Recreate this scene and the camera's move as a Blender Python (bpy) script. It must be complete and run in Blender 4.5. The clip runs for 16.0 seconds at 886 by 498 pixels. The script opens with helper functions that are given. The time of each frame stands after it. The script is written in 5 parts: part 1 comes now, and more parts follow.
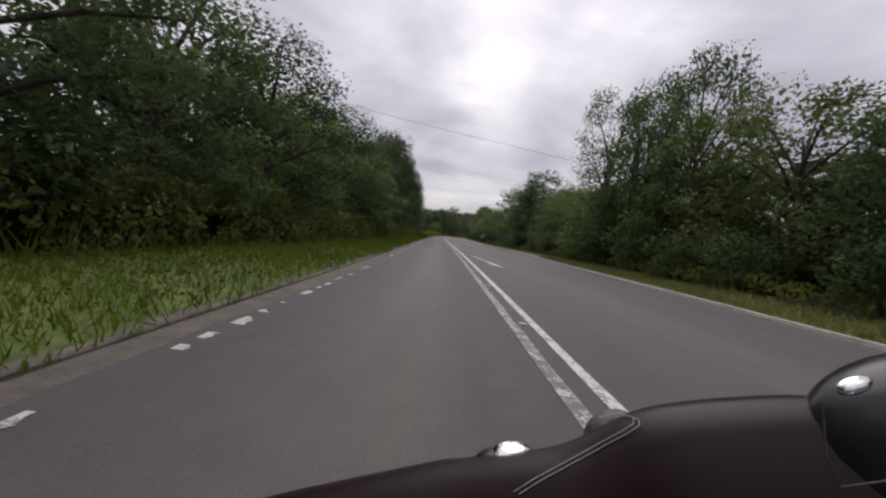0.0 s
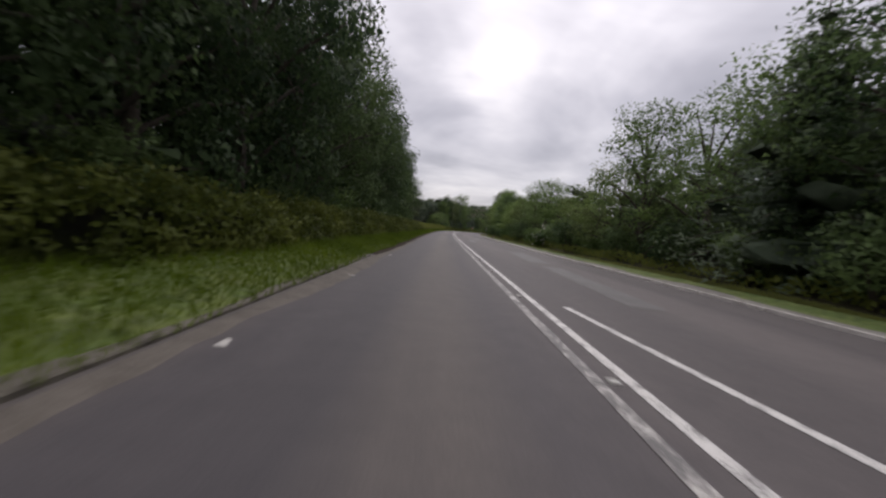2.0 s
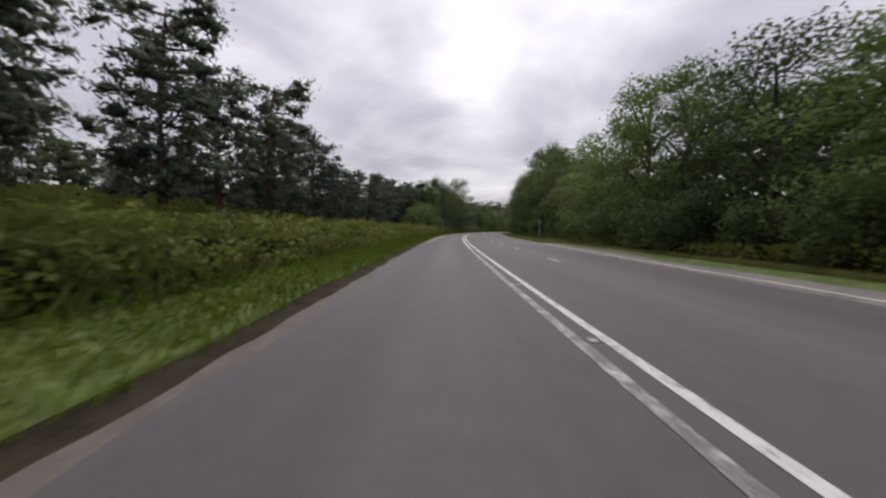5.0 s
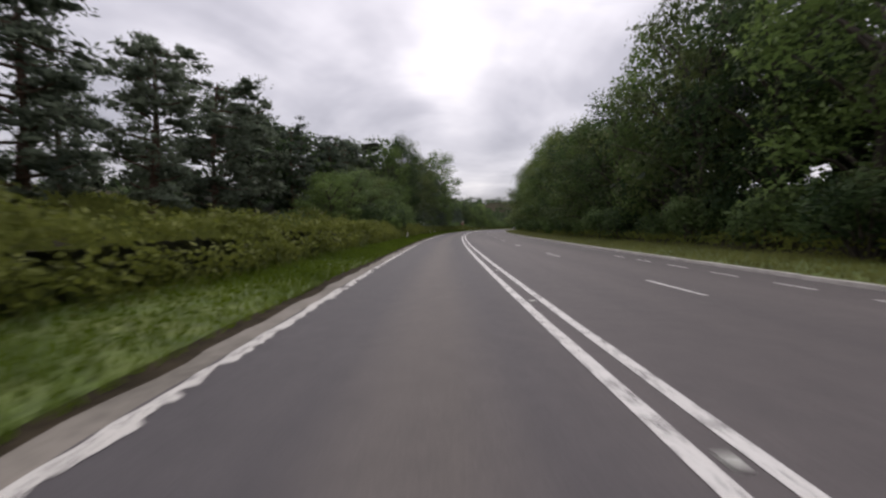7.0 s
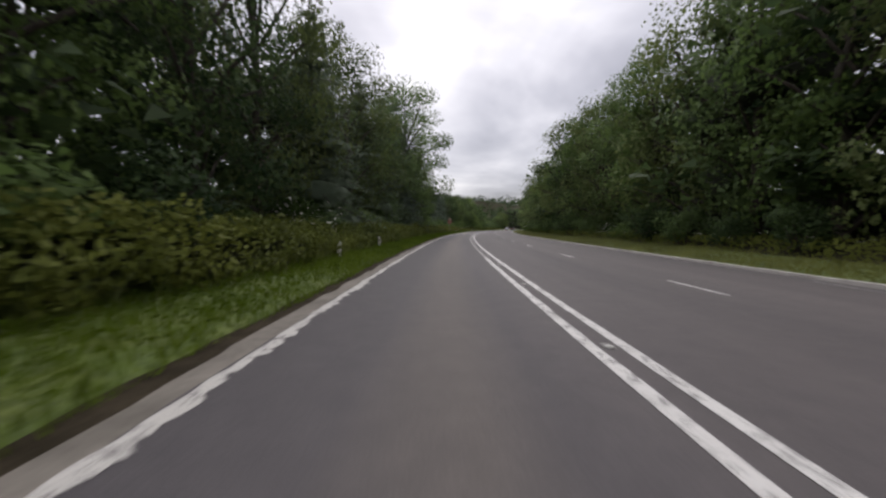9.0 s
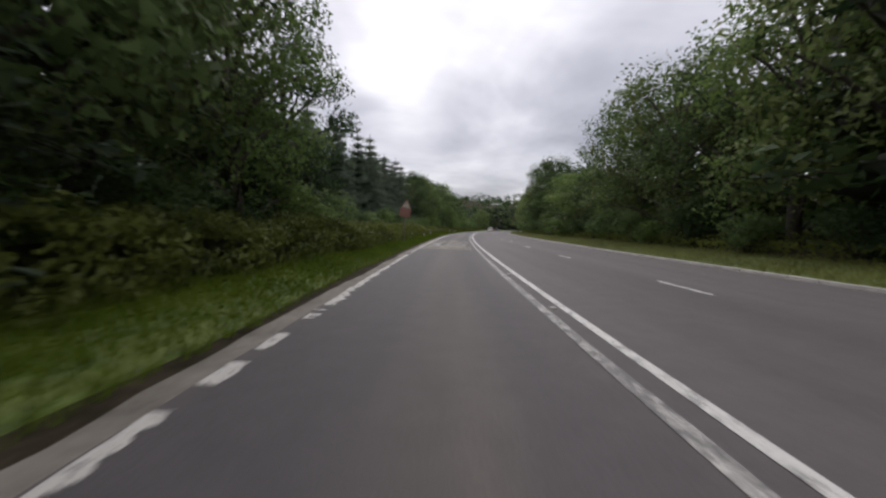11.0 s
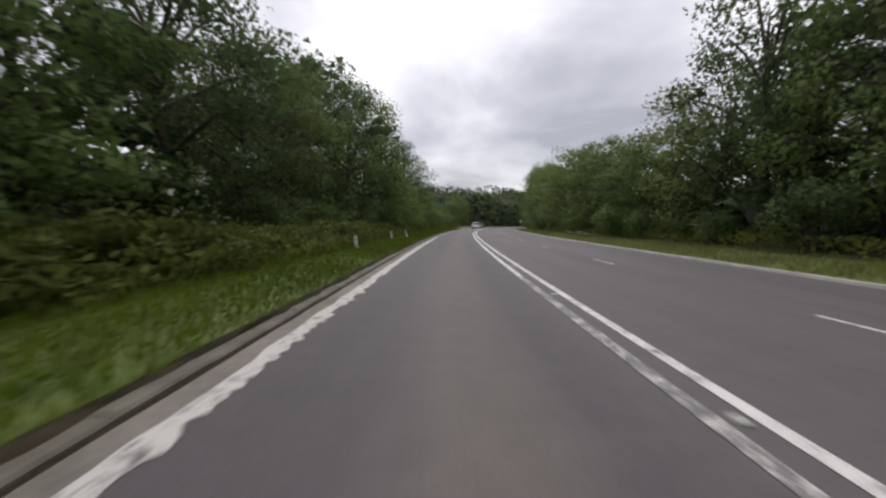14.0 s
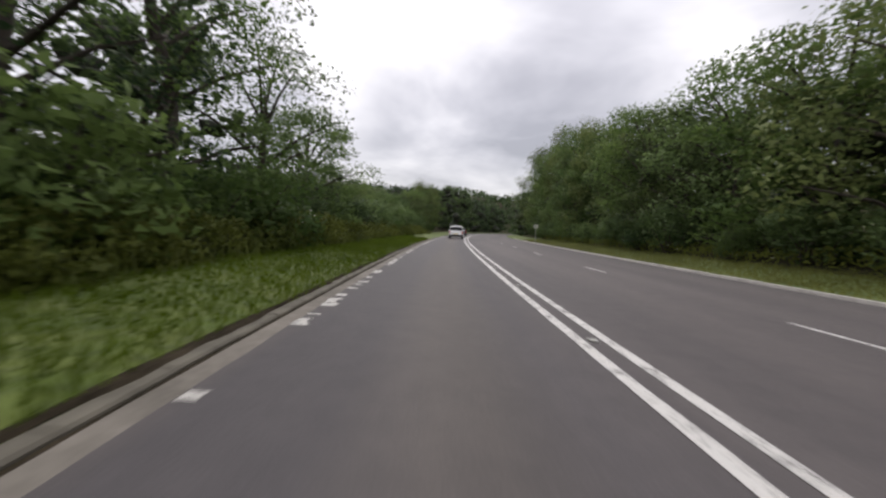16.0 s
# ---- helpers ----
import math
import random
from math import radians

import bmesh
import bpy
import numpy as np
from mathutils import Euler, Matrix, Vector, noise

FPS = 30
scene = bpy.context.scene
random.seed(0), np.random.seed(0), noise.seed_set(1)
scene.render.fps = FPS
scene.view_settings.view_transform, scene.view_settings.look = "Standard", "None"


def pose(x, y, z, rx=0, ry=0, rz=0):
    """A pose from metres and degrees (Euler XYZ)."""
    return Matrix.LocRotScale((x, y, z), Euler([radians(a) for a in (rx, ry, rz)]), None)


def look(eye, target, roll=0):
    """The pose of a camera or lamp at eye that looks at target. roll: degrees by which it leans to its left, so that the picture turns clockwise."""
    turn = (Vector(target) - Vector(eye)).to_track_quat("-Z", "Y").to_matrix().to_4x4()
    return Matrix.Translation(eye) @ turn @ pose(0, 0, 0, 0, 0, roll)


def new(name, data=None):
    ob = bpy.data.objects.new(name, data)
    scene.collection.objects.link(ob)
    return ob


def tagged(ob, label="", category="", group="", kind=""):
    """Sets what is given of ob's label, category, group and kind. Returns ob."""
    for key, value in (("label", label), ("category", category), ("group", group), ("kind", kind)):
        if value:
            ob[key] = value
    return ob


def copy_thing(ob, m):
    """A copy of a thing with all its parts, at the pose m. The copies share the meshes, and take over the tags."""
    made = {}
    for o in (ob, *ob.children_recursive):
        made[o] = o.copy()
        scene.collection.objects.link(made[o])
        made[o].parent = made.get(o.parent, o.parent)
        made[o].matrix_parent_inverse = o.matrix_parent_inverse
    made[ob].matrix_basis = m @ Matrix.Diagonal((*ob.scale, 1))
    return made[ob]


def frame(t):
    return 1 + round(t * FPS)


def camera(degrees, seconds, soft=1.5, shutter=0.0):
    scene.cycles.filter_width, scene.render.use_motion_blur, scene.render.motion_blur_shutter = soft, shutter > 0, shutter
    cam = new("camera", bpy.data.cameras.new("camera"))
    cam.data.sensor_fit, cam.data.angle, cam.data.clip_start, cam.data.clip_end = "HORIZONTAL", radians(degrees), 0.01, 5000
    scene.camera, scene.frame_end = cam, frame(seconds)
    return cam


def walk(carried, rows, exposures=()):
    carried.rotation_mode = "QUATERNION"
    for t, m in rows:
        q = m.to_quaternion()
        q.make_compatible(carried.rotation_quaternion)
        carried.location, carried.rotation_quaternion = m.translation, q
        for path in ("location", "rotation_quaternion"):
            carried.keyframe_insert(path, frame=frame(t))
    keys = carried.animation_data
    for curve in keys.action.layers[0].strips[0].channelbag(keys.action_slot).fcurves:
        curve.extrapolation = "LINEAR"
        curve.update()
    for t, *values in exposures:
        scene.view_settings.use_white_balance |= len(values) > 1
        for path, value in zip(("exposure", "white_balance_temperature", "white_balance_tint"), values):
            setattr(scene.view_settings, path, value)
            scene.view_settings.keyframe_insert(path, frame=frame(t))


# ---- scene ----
# The road's middle marking as a plan curve: curvature in 1/km at stations every 30 m.
STATION0, STATION1 = -60.0, 700.0
KNOTS = [-20 + 30 * i for i in range(19)]
CURVE = [-.75, -.45, -.17, .2, .54, .9, 1.3, 1.55, 1.77, 1.67, 1.33, 1.3, 1.51, 1.52, 1.48, 1.49, 1.54, 1.57, 1.6]
GRID_S = np.arange(STATION0, STATION1 + .5, 1.0)
HEADING = np.cumsum(np.interp(GRID_S, KNOTS, CURVE) / 1000)
HEADING -= np.interp(0, GRID_S, HEADING)
GRID_X, GRID_Y = np.cumsum(np.sin(HEADING)), np.cumsum(np.cos(HEADING))
GRID_X -= np.interp(0, GRID_S, GRID_X)
GRID_Y -= np.interp(0, GRID_S, GRID_Y)


def heading(s):
    """Turn to the right of +y, in radians, at station s."""
    return float(np.interp(s, GRID_S, HEADING))


def place(s, d, z=0.0):
    """World point at station s, d metres right of the middle marking."""
    a = heading(s)
    return Vector((float(np.interp(s, GRID_S, GRID_X)) + d * math.cos(a),
                   float(np.interp(s, GRID_S, GRID_Y)) - d * math.sin(a), z))


def places(s, d, z):
    """The same for arrays."""
    a = np.interp(s, GRID_S, HEADING)
    return np.stack([np.interp(s, GRID_S, GRID_X) + d * np.cos(a), np.interp(s, GRID_S, GRID_Y) - d * np.sin(a), z + 0 * a], -1)


def upright(s, d, z=0.0, turn=0.0):
    """Pose at a station, local y along the road."""
    p = place(s, d, z)
    return pose(p.x, p.y, p.z, 0, 0, turn - math.degrees(heading(s)))


# ---- camera: a motorcycle at a steady 22.5 m/s in the left-hand lane ----
SPEED, EYE = 22.5, 1.212
# seconds, metres left of the middle marking, then yaw to the right, pitch and lean of the picture in hundredths of a radian
RIDE = [
    (0, 1.14, 0.19, -3.89, 11.83), (0.5, 1.22, 0.58, -4.67, 11.55), (1, 1.37, 0.96, -4.28, 11.62), (1.5, 1.43, 2.08, -5.74, 12.97),
    (2, 1.49, 0.73, -5.67, 12.06), (2.5, 1.63, 0.45, -4.73, 9.18), (3, 1.62, 0.28, -4.18, 5.87), (3.5, 1.55, 0.30, -4.59, 5.02),
    (4, 1.57, 0.52, -4.96, 3.68), (6.5, 1.36, -0.16, -5.54, 0.81), (7, 1.31, 1.19, -5.64, 0.37), (7.5, 1.31, -0.27, -4.94, 2.32),
    (8, 1.39, -0.18, -4.56, 1.86), (8.5, 1.39, -0.49, -6.46, 2.55), (9, 1.49, 0.12, -5.62, 1.30), (11.5, 1.47, -0.06, -5.56, 2.60),
    (12, 1.42, -0.97, -4.93, 2.16), (12.5, 1.43, -0.13, -5.43, 3.14), (13, 1.42, -1.64, -5.17, 2.85), (13.5, 1.47, -1.79, -5.72, 2.85),
    (14, 1.68, -0.68, -6.59, 2.62), (14.5, 1.72, -0.57, -5.46, 0.96), (15, 1.68, -0.12, -6.01, 1.90), (15.5, 1.66, 0.78, -5.64, 3.64),
    (16, 1.64, 1.63, -5.23, 5.35)]
cam = camera(97.3, 16.0, soft=2.4, shutter=0.13)
rows = []
for t in [0.0, 1 / 30, 2 / 15] + [i / 2 for i in range(1, 33)]:
    off, yaw, tilt, lean = [float(np.interp(t, [r[0] for r in RIDE], [r[j] for r in RIDE])) for j in (1, 2, 3, 4)]
    p = place(SPEED * (t if t > .1 else .03 * t), -off, EYE)
    rows.append((t, pose(p.x, p.y, p.z, 90 + math.degrees(tilt / 100), 0, -math.degrees(heading(SPEED * t) + yaw / 100))
                 @ pose(0, 0, 0, 0, 0, math.degrees(lean / 100))))
walk(cam, rows, exposures=[(0.0, -.16, 6650, 16), (4.0, -.04, 6650, 16), (7.0, -.02, 6650, 16), (8.6, .03, 6600, 14), (11.5, .07, 6550, 13), (14.0, .16, 6600, 12.5), (16.0, .2, 6700, 12.5)])

# ---- sky and light: bright broken overcast ----
world = bpy.data.worlds.new("overcast_sky")
scene.world = world
world.use_nodes = True
wt = world.node_tree
wt.nodes.clear()


def add_node(tree, kind, inputs=None, **props):
    node = tree.nodes.new(kind)
    for key, value in props.items():
        setattr(node, key, value)
    for key, value in (inputs or {}).items():
        if isinstance(value, bpy.types.NodeSocket):
            tree.links.new(value, node.inputs[key])
        else:
            node.inputs[key].default_value = value
    return node


def ramp_node(tree, fac, stops, mode="LINEAR"):
    node = tree.nodes.new("ShaderNodeValToRGB")
    node.color_ramp.interpolation = mode
    while len(node.color_ramp.elements) < len(stops):
        node.color_ramp.elements.new(0.5)
    for e, (pos, col) in zip(node.color_ramp.elements, stops):
        e.position = pos
        e.color = (*col, 1) if len(col) == 3 else col
    tree.links.new(fac, node.inputs[0])
    return node


def math_node(tree, op, a, b=0.0, c=None):
    ins = {0: a, 1: b}
    if c is not None:
        ins[2] = c
    return add_node(tree, "ShaderNodeMath", ins, operation=op).outputs[0]


coord = add_node(wt, "ShaderNodeTexCoord").outputs["Generated"]
split = add_node(wt, "ShaderNodeSeparateXYZ", {0: coord})
rise = math_node(wt, "ADD", math_node(wt, "MAXIMUM", split.outputs[2], 0.0), 0.16)
flat = add_node(wt, "ShaderNodeCombineXYZ", {0: math_node(wt, "DIVIDE", split.outputs[0], rise), 1: math_node(wt, "DIVIDE", split.outputs[1], rise), 2: 0.0})
big = add_node(wt, "ShaderNodeTexNoise", {"Vector": flat.outputs[0], "Scale": 0.75, "Detail": 5.0, "Roughness": 0.52, "Distortion": 0.35})
streak = add_node(wt, "ShaderNodeTexNoise", {"Vector": add_node(wt, "ShaderNodeMapping", {0: flat.outputs[0], 1: (3.7, 1.9, 0), 2: (0, 0, .5), 3: (1.15, .85, 1)}).outputs[0], "Scale": 1.0, "Detail": 4.0, "Roughness": 0.5, "Distortion": 0.5})
toward = add_node(wt, "ShaderNodeVectorMath", {0: coord, 1: (math.sin(.07) * .82, math.cos(.07) * .82, .57)}, operation="DOT_PRODUCT").outputs["Value"]
glow = math_node(wt, "POWER", math_node(wt, "MAXIMUM", toward, 0.0), 14.0)
cover = math_node(wt, "ADD", math_node(wt, "MULTIPLY", big.outputs[0], .62), math_node(wt, "MULTIPLY", streak.outputs[0], .38))
cover = math_node(wt, "MULTIPLY_ADD", glow, .03, cover)
# a bright break between the clouds ahead, with greyer cloud to its right
bearing = math_node(wt, "DIVIDE", split.outputs[0], math_node(wt, "MAXIMUM", split.outputs[1], 0.05))
sway = math_node(wt, "MULTIPLY_ADD", streak.outputs[0], .5, -.25)
gap = math_node(wt, "ABSOLUTE", math_node(wt, "ADD", math_node(wt, "ADD", bearing, -.055), sway))
gap = add_node(wt, "ShaderNodeMapRange", {0: gap, 1: .02, 2: .17, 3: 1.0, 4: 0.0}, interpolation_type="SMOOTHSTEP").outputs[0]
aloft = add_node(wt, "ShaderNodeMapRange", {0: split.outputs[2], 1: .06, 2: .2, 3: 0.0, 4: 1.0}, interpolation_type="SMOOTHSTEP").outputs[0]
cover = math_node(wt, "MULTIPLY_ADD", math_node(wt, "MULTIPLY", gap, aloft), .06, cover)
beside = add_node(wt, "ShaderNodeMapRange", {0: bearing, 1: .1, 2: .55, 3: 0.0, 4: 1.0}, interpolation_type="SMOOTHSTEP").outputs[0]
cover = math_node(wt, "MULTIPLY_ADD", beside, -.02, cover)
clouds = ramp_node(wt, cover, [(0.38, (.30, .302, .335)), (0.46, (.43, .432, .47)), (0.54, (.59, .59, .625)), (0.62, (.79, .785, .80))])
sky = add_node(wt, "ShaderNodeTexSky", sky_type="NISHITA", sun_disc=False, sun_elevation=radians(51), sun_rotation=radians(3))
# overcast skies grow brighter towards the zenith
high = math_node(wt, "MAXIMUM", split.outputs[2], 0.0)
murk = math_node(wt, "MULTIPLY_ADD", high, math_node(wt, "MULTIPLY_ADD", high, .55, .75), .74)
murk = add_node(wt, "ShaderNodeCombineXYZ", {0: murk, 1: murk, 2: murk})
clouds = add_node(wt, "ShaderNodeMix", {0: 1.0, 6: clouds.outputs[0], 7: murk.outputs[0]}, data_type="RGBA", blend_type="MULTIPLY")
mixed = add_node(wt, "ShaderNodeMix", {0: 0.012, 6: clouds.outputs[2], 7: sky.outputs[0]}, data_type="RGBA")
back = add_node(wt, "ShaderNodeBackground", {0: mixed.outputs[2], 1: 1.25})
add_node(wt, "ShaderNodeOutputWorld", {0: back.outputs[0]})

sun = new("sun", bpy.data.lights.new("sun", "SUN"))
sun.data.energy, sun.data.angle, sun.data.color = 1.5, radians(50), (1, .98, .95)
sun.matrix_world = look((0, 0, 60), (-4, -48, 0))


# ---- materials ----
def material(name):
    mat = bpy.data.materials.new(name)
    mat.use_nodes = True
    t = mat.node_tree
    return mat, t, t.nodes["Principled BSDF"]


def mix_colour(t, fac, a, b, mode="MIX"):
    n = add_node(t, "ShaderNodeMix", data_type="RGBA", blend_type=mode)
    for slot, v in ((0, fac), (6, a), (7, b)):
        if isinstance(v, bpy.types.NodeSocket):
            t.links.new(v, n.inputs[slot])
        else:
            n.inputs[slot].default_value = (*v, 1) if isinstance(v, tuple) and len(v) == 3 else v
    return n.outputs[2]


def noise_of(t, scale, detail=4.0, vector=None, rough=0.55):
    ins = {"Scale": scale, "Detail": detail, "Roughness": rough}
    ins["Vector"] = vector if vector is not None else add_node(t, "ShaderNodeTexCoord").outputs["Object"]
    return add_node(t, "ShaderNodeTexNoise", ins).outputs[0]


def bump_of(t, bsdf, height, strength=0.3, distance=0.01):
    b = add_node(t, "ShaderNodeBump", {"Strength": strength, "Distance": distance, "Height": height})
    t.links.new(b.outputs[0], bsdf.inputs["Normal"])


def leaf_material(name, dark, light, rough=0.55, through_light=0.45, flower=None, gloss=0.15):
    """Foliage: colour varies leaf by leaf and plant by plant; some light passes through."""
    mat, t, bsdf = material(name)
    leafwise = add_node(t, "ShaderNodeNewGeometry").outputs["Random Per Island"]
    plant = add_node(t, "ShaderNodeObjectInfo").outputs["Random"]
    patch = noise_of(t, 0.45, 3.0)
    f = math_node(t, "ADD", math_node(t, "MULTIPLY", leafwise, 0.16), math_node(t, "MULTIPLY_ADD", plant, 0.56, -0.08))
    f = math_node(t, "ADD", f, math_node(t, "MULTIPLY_ADD", patch, 1.5, -0.58))
    f = math_node(t, "ADD", f, math_node(t, "MULTIPLY_ADD", noise_of(t, 4.0, 4.0), 0.5, -0.22))
    col = ramp_node(t, f, [(0.1, dark), (0.9, light)]).outputs[0]
    if flower:
        col = mix_colour(t, math_node(t, "GREATER_THAN", leafwise, flower[1]), col, flower[0])
    t.links.new(col, bsdf.inputs["Base Color"])
    bsdf.inputs["Roughness"].default_value = rough
    bsdf.inputs["Specular IOR Level"].default_value = gloss
    bump_of(t, bsdf, noise_of(t, 7.0, 4.0), 0.5, 0.06)
    thin = add_node(t, "ShaderNodeBsdfTranslucent", {"Color": col})
    both = add_node(t, "ShaderNodeMixShader", {0: through_light, 1: bsdf.outputs[0], 2: thin.outputs[0]})
    t.links.new(both.outputs[0], t.nodes["Material Output"].inputs[0])
    return mat


def plain_material(name, a, b, scale, rough=0.8, metal=0.0, bump=0.3, detail=5.0):
    mat, t, bsdf = material(name)
    n = noise_of(t, scale, detail)
    fine = noise_of(t, scale * 9, 3.0)
    f = math_node(t, "ADD", math_node(t, "MULTIPLY", n, 0.65), math_node(t, "MULTIPLY", fine, 0.35))
    t.links.new(ramp_node(t, f, [(0.33, a), (0.67, b)]).outputs[0], bsdf.inputs["Base Color"])
    bsdf.inputs["Roughness"].default_value, bsdf.inputs["Metallic"].default_value = rough, metal
    if bump:
        bump_of(t, bsdf, fine, bump, 0.02)
    return mat


def asphalt_material():
    mat, t, bsdf = material("worn_asphalt")
    uv = add_node(t, "ShaderNodeUVMap", uv_map="road").outputs[0]
    across = add_node(t, "ShaderNodeSeparateXYZ", {0: uv}).outputs[0]
    long = add_node(t, "ShaderNodeMapping", {0: uv, 3: (1.0, 0.06, 1.0)}).outputs[0]
    wave = noise_of(t, 1.1, 4.0, long)
    side = math_node(t, "ADD", across, math_node(t, "MULTIPLY_ADD", wave, 0.5, -0.25))
    lane = ramp_node(t, math_node(t, "MULTIPLY_ADD", side, 1 / 12.0, 5 / 12.0),
                     [(0.06, (.150, .135, .115)), (0.11, (.150, .138, .128)), (0.155, (.118, .113, .118)), (0.235, (.120, .115, .119)),
                      (0.275, (.162, .150, .140)), (0.315, (.165, .152, .140)), (0.36, (.120, .114, .118)), (0.43, (.135, .126, .126)),
                      (0.60, (.150, .138, .136)), (1.0, (.150, .140, .138))])
    stain = noise_of(t, 0.5, 5.0, long)
    grit = noise_of(t, 60.0, 3.0)
    mid = noise_of(t, 3.0, 5.0)
    col = mix_colour(t, 0.75, lane.outputs[0], ramp_node(t, stain, [(0.3, (.35, .35, .36)), (0.7, (.68, .66, .64))]).outputs[0], "OVERLAY")
    col = mix_colour(t, 0.4, col, ramp_node(t, grit, [(0.3, (.3, .3, .3)), (0.7, (.7, .7, .7))]).outputs[0], "OVERLAY")
    col = mix_colour(t, 0.35, col, ramp_node(t, mid, [(0.3, (.38, .38, .39)), (0.7, (.62, .61, .6))]).outputs[0], "OVERLAY")
    col = mix_colour(t, 1.0, col, (.515, .495, .50), "MULTIPLY")
    t.links.new(col, bsdf.inputs["Base Color"])
    bsdf.inputs["Roughness"].default_value = 0.78
    bsdf.inputs["Specular IOR Level"].default_value = 0.35
    bump_of(t, bsdf, grit, 0.35, 0.01)
    return mat


def paint_material(name, colour, wear):
    """Road paint: worn through to the asphalt in scraps."""
    mat, t, bsdf = material(name)
    f = math_node(t, "ADD", math_node(t, "MULTIPLY", noise_of(t, 5.0, 6.0, None, .7), .5), math_node(t, "MULTIPLY", noise_of(t, 28.0, 4.0, None, .7), .5))
    gone = ramp_node(t, f, [(wear, (0, 0, 0)), (wear + 0.06, (1, 1, 1))]).outputs[0]
    dirt = mix_colour(t, math_node(t, "MULTIPLY", noise_of(t, 1.2, 4.0), .5), colour, (.33, .31, .28))
    t.links.new(mix_colour(t, gone, (.105, .10, .098), dirt), bsdf.inputs["Base Color"])
    bsdf.inputs["Roughness"].default_value = 0.7
    return mat


def ground_material():
    mat, t, bsdf = material("verge_soil_and_grass")
    n, fine = noise_of(t, 0.4, 5.0), noise_of(t, 6.0, 5.0)
    col = mix_colour(t, n, (.045, .075, .0125), (.108, .152, .024))
    worn = ramp_node(t, noise_of(t, 1.3, 5.0), [(.42, (0, 0, 0)), (.62, (1, 1, 1))]).outputs[0]
    col = mix_colour(t, math_node(t, "MULTIPLY", worn, .5), col, (.17, .19, .05))
    col = mix_colour(t, math_node(t, "MULTIPLY", ramp_node(t, fine, [(.4, (0, 0, 0)), (.65, (1, 1, 1))]).outputs[0], .6), col, (.03, .045, .012))
    t.links.new(col, bsdf.inputs["Base Color"])
    bsdf.inputs["Roughness"].default_value = 0.95
    bump_of(t, bsdf, fine, 0.6, 0.05)
    return mat


M_ASPHALT = asphalt_material()
M_WHITE = paint_material("worn_white_road_paint", (.56, .55, .53), 0.43)
M_EDGE_PAINT = paint_material("chalky_edge_paint", (.46, .445, .415), 0.42)
M_FADED = paint_material("faded_white_road_paint", (.44, .425, .40), 0.50)
M_YELLOW = paint_material("worn_yellow_road_paint", (.52, .46, .17), 0.43)
M_TAR = plain_material("dark_tar", (.048, .045, .045), (.082, .077, .075), 1.5, .7)
M_GROUND = ground_material()
# leaf litter set extra dark: shade under the trees is added to its colour
M_LITTER_SHADED = plain_material("shaded_leaf_litter", (.020, .019, .011), (.055, .05, .028), 1.5, .95)
M_DIRT = plain_material("gutter_dirt", (.014, .0115, .007), (.050, .040, .027), 2.2, .95, 0, .6)
for mat in (M_LITTER_SHADED, M_DIRT):
    mat.node_tree.nodes["Principled BSDF"].inputs["Specular IOR Level"].default_value = .05
M_GRIT = plain_material("pale_grit", (.064, .055, .045), (.132, .115, .097), 3.0, .95, 0, .6)
M_EDGE = plain_material("pale_road_edge", (.092, .082, .068), (.205, .184, .157), 1.1, .95, 0, .4)
M_UMBEL = plain_material("white_umbels", (.42, .44, .32), (.66, .66, .56), 8.0, .8, 0, 0)
M_KERB = plain_material("kerb_concrete", (.28, .265, .24), (.50, .475, .44), 1.6, .9)
M_KERB_OLD = plain_material("mossy_kerb_concrete", (.060, .054, .041), (.140, .126, .098), 1.3, .92)
M_POST = plain_material("weathered_white_plastic", (.50, .49, .44), (.68, .67, .63), 4.0, .6, 0, .1)
M_REFLECT = plain_material("red_reflector", (.30, .02, .02), (.4, .04, .03), 9.0, .25, 0, 0)
M_RUST = plain_material("rusty_brown", (.07, .03, .018), (.14, .065, .04), 6.0, .85)
M_GALV = plain_material("dull_galvanised_steel", (.22, .22, .20), (.36, .36, .34), 5.0, .55, .4, .1)
M_IRON = plain_material("dark_cast_iron", (.04, .037, .035), (.09, .08, .075), 8.0, .6, .5)
M_SIGN_DIM = plain_material("worn_sign_lettering", (.24, .12, .10), (.34, .18, .15), 4.0, .6, 0, .1)
M_SIGN_POST = plain_material("weathered_brown_post", (.10, .085, .062), (.19, .165, .125), 5.0, .8)
M_SIGN_RED = plain_material("faded_sign_red", (.23, .095, .075), (.33, .155, .125), 3.0, .6, 0, .1)
M_SIGN_PALE = plain_material("aged_sign_white", (.46, .42, .34), (.62, .58, .50), 4.0, .6, 0, .1)
M_SIGN_BLACK = plain_material("sign_black", (.02, .018, .018), (.05, .04, .04), 6.0, .5, 0, 0)
M_GLASS = plain_material("dark_tinted_glass", (.012, .013, .015), (.02, .021, .024), 2.0, .06, 0, 0)
M_LAMP = plain_material("red_lamp_plastic", (.35, .02, .02), (.45, .03, .03), 6.0, .2, 0, 0)
M_TRIM = plain_material("dark_bumper_plastic", (.03, .03, .032), (.06, .06, .062), 6.0, .55)
M_PLATE = plain_material("yellow_plate", (.6, .45, .06), (.68, .52, .1), 8.0, .4, 0, 0)
M_TYRE = plain_material("tyre_rubber", (.015, .015, .015), (.035, .034, .033), 9.0, .85)
M_WHITE_PAINT = plain_material("white_car_paint", (.70, .70, .70), (.80, .80, .79), 1.5, .25, 0, 0)
M_DARK_PAINT = plain_material("dark_grey_car_paint", (.06, .063, .07), (.10, .10, .11), 1.5, .25, .3, 0)
M_BURGUNDY = plain_material("dark_burgundy_paint", (.008, .0035, .004), (.017, .0075, .0085), 2.5, .36, 0, 0)
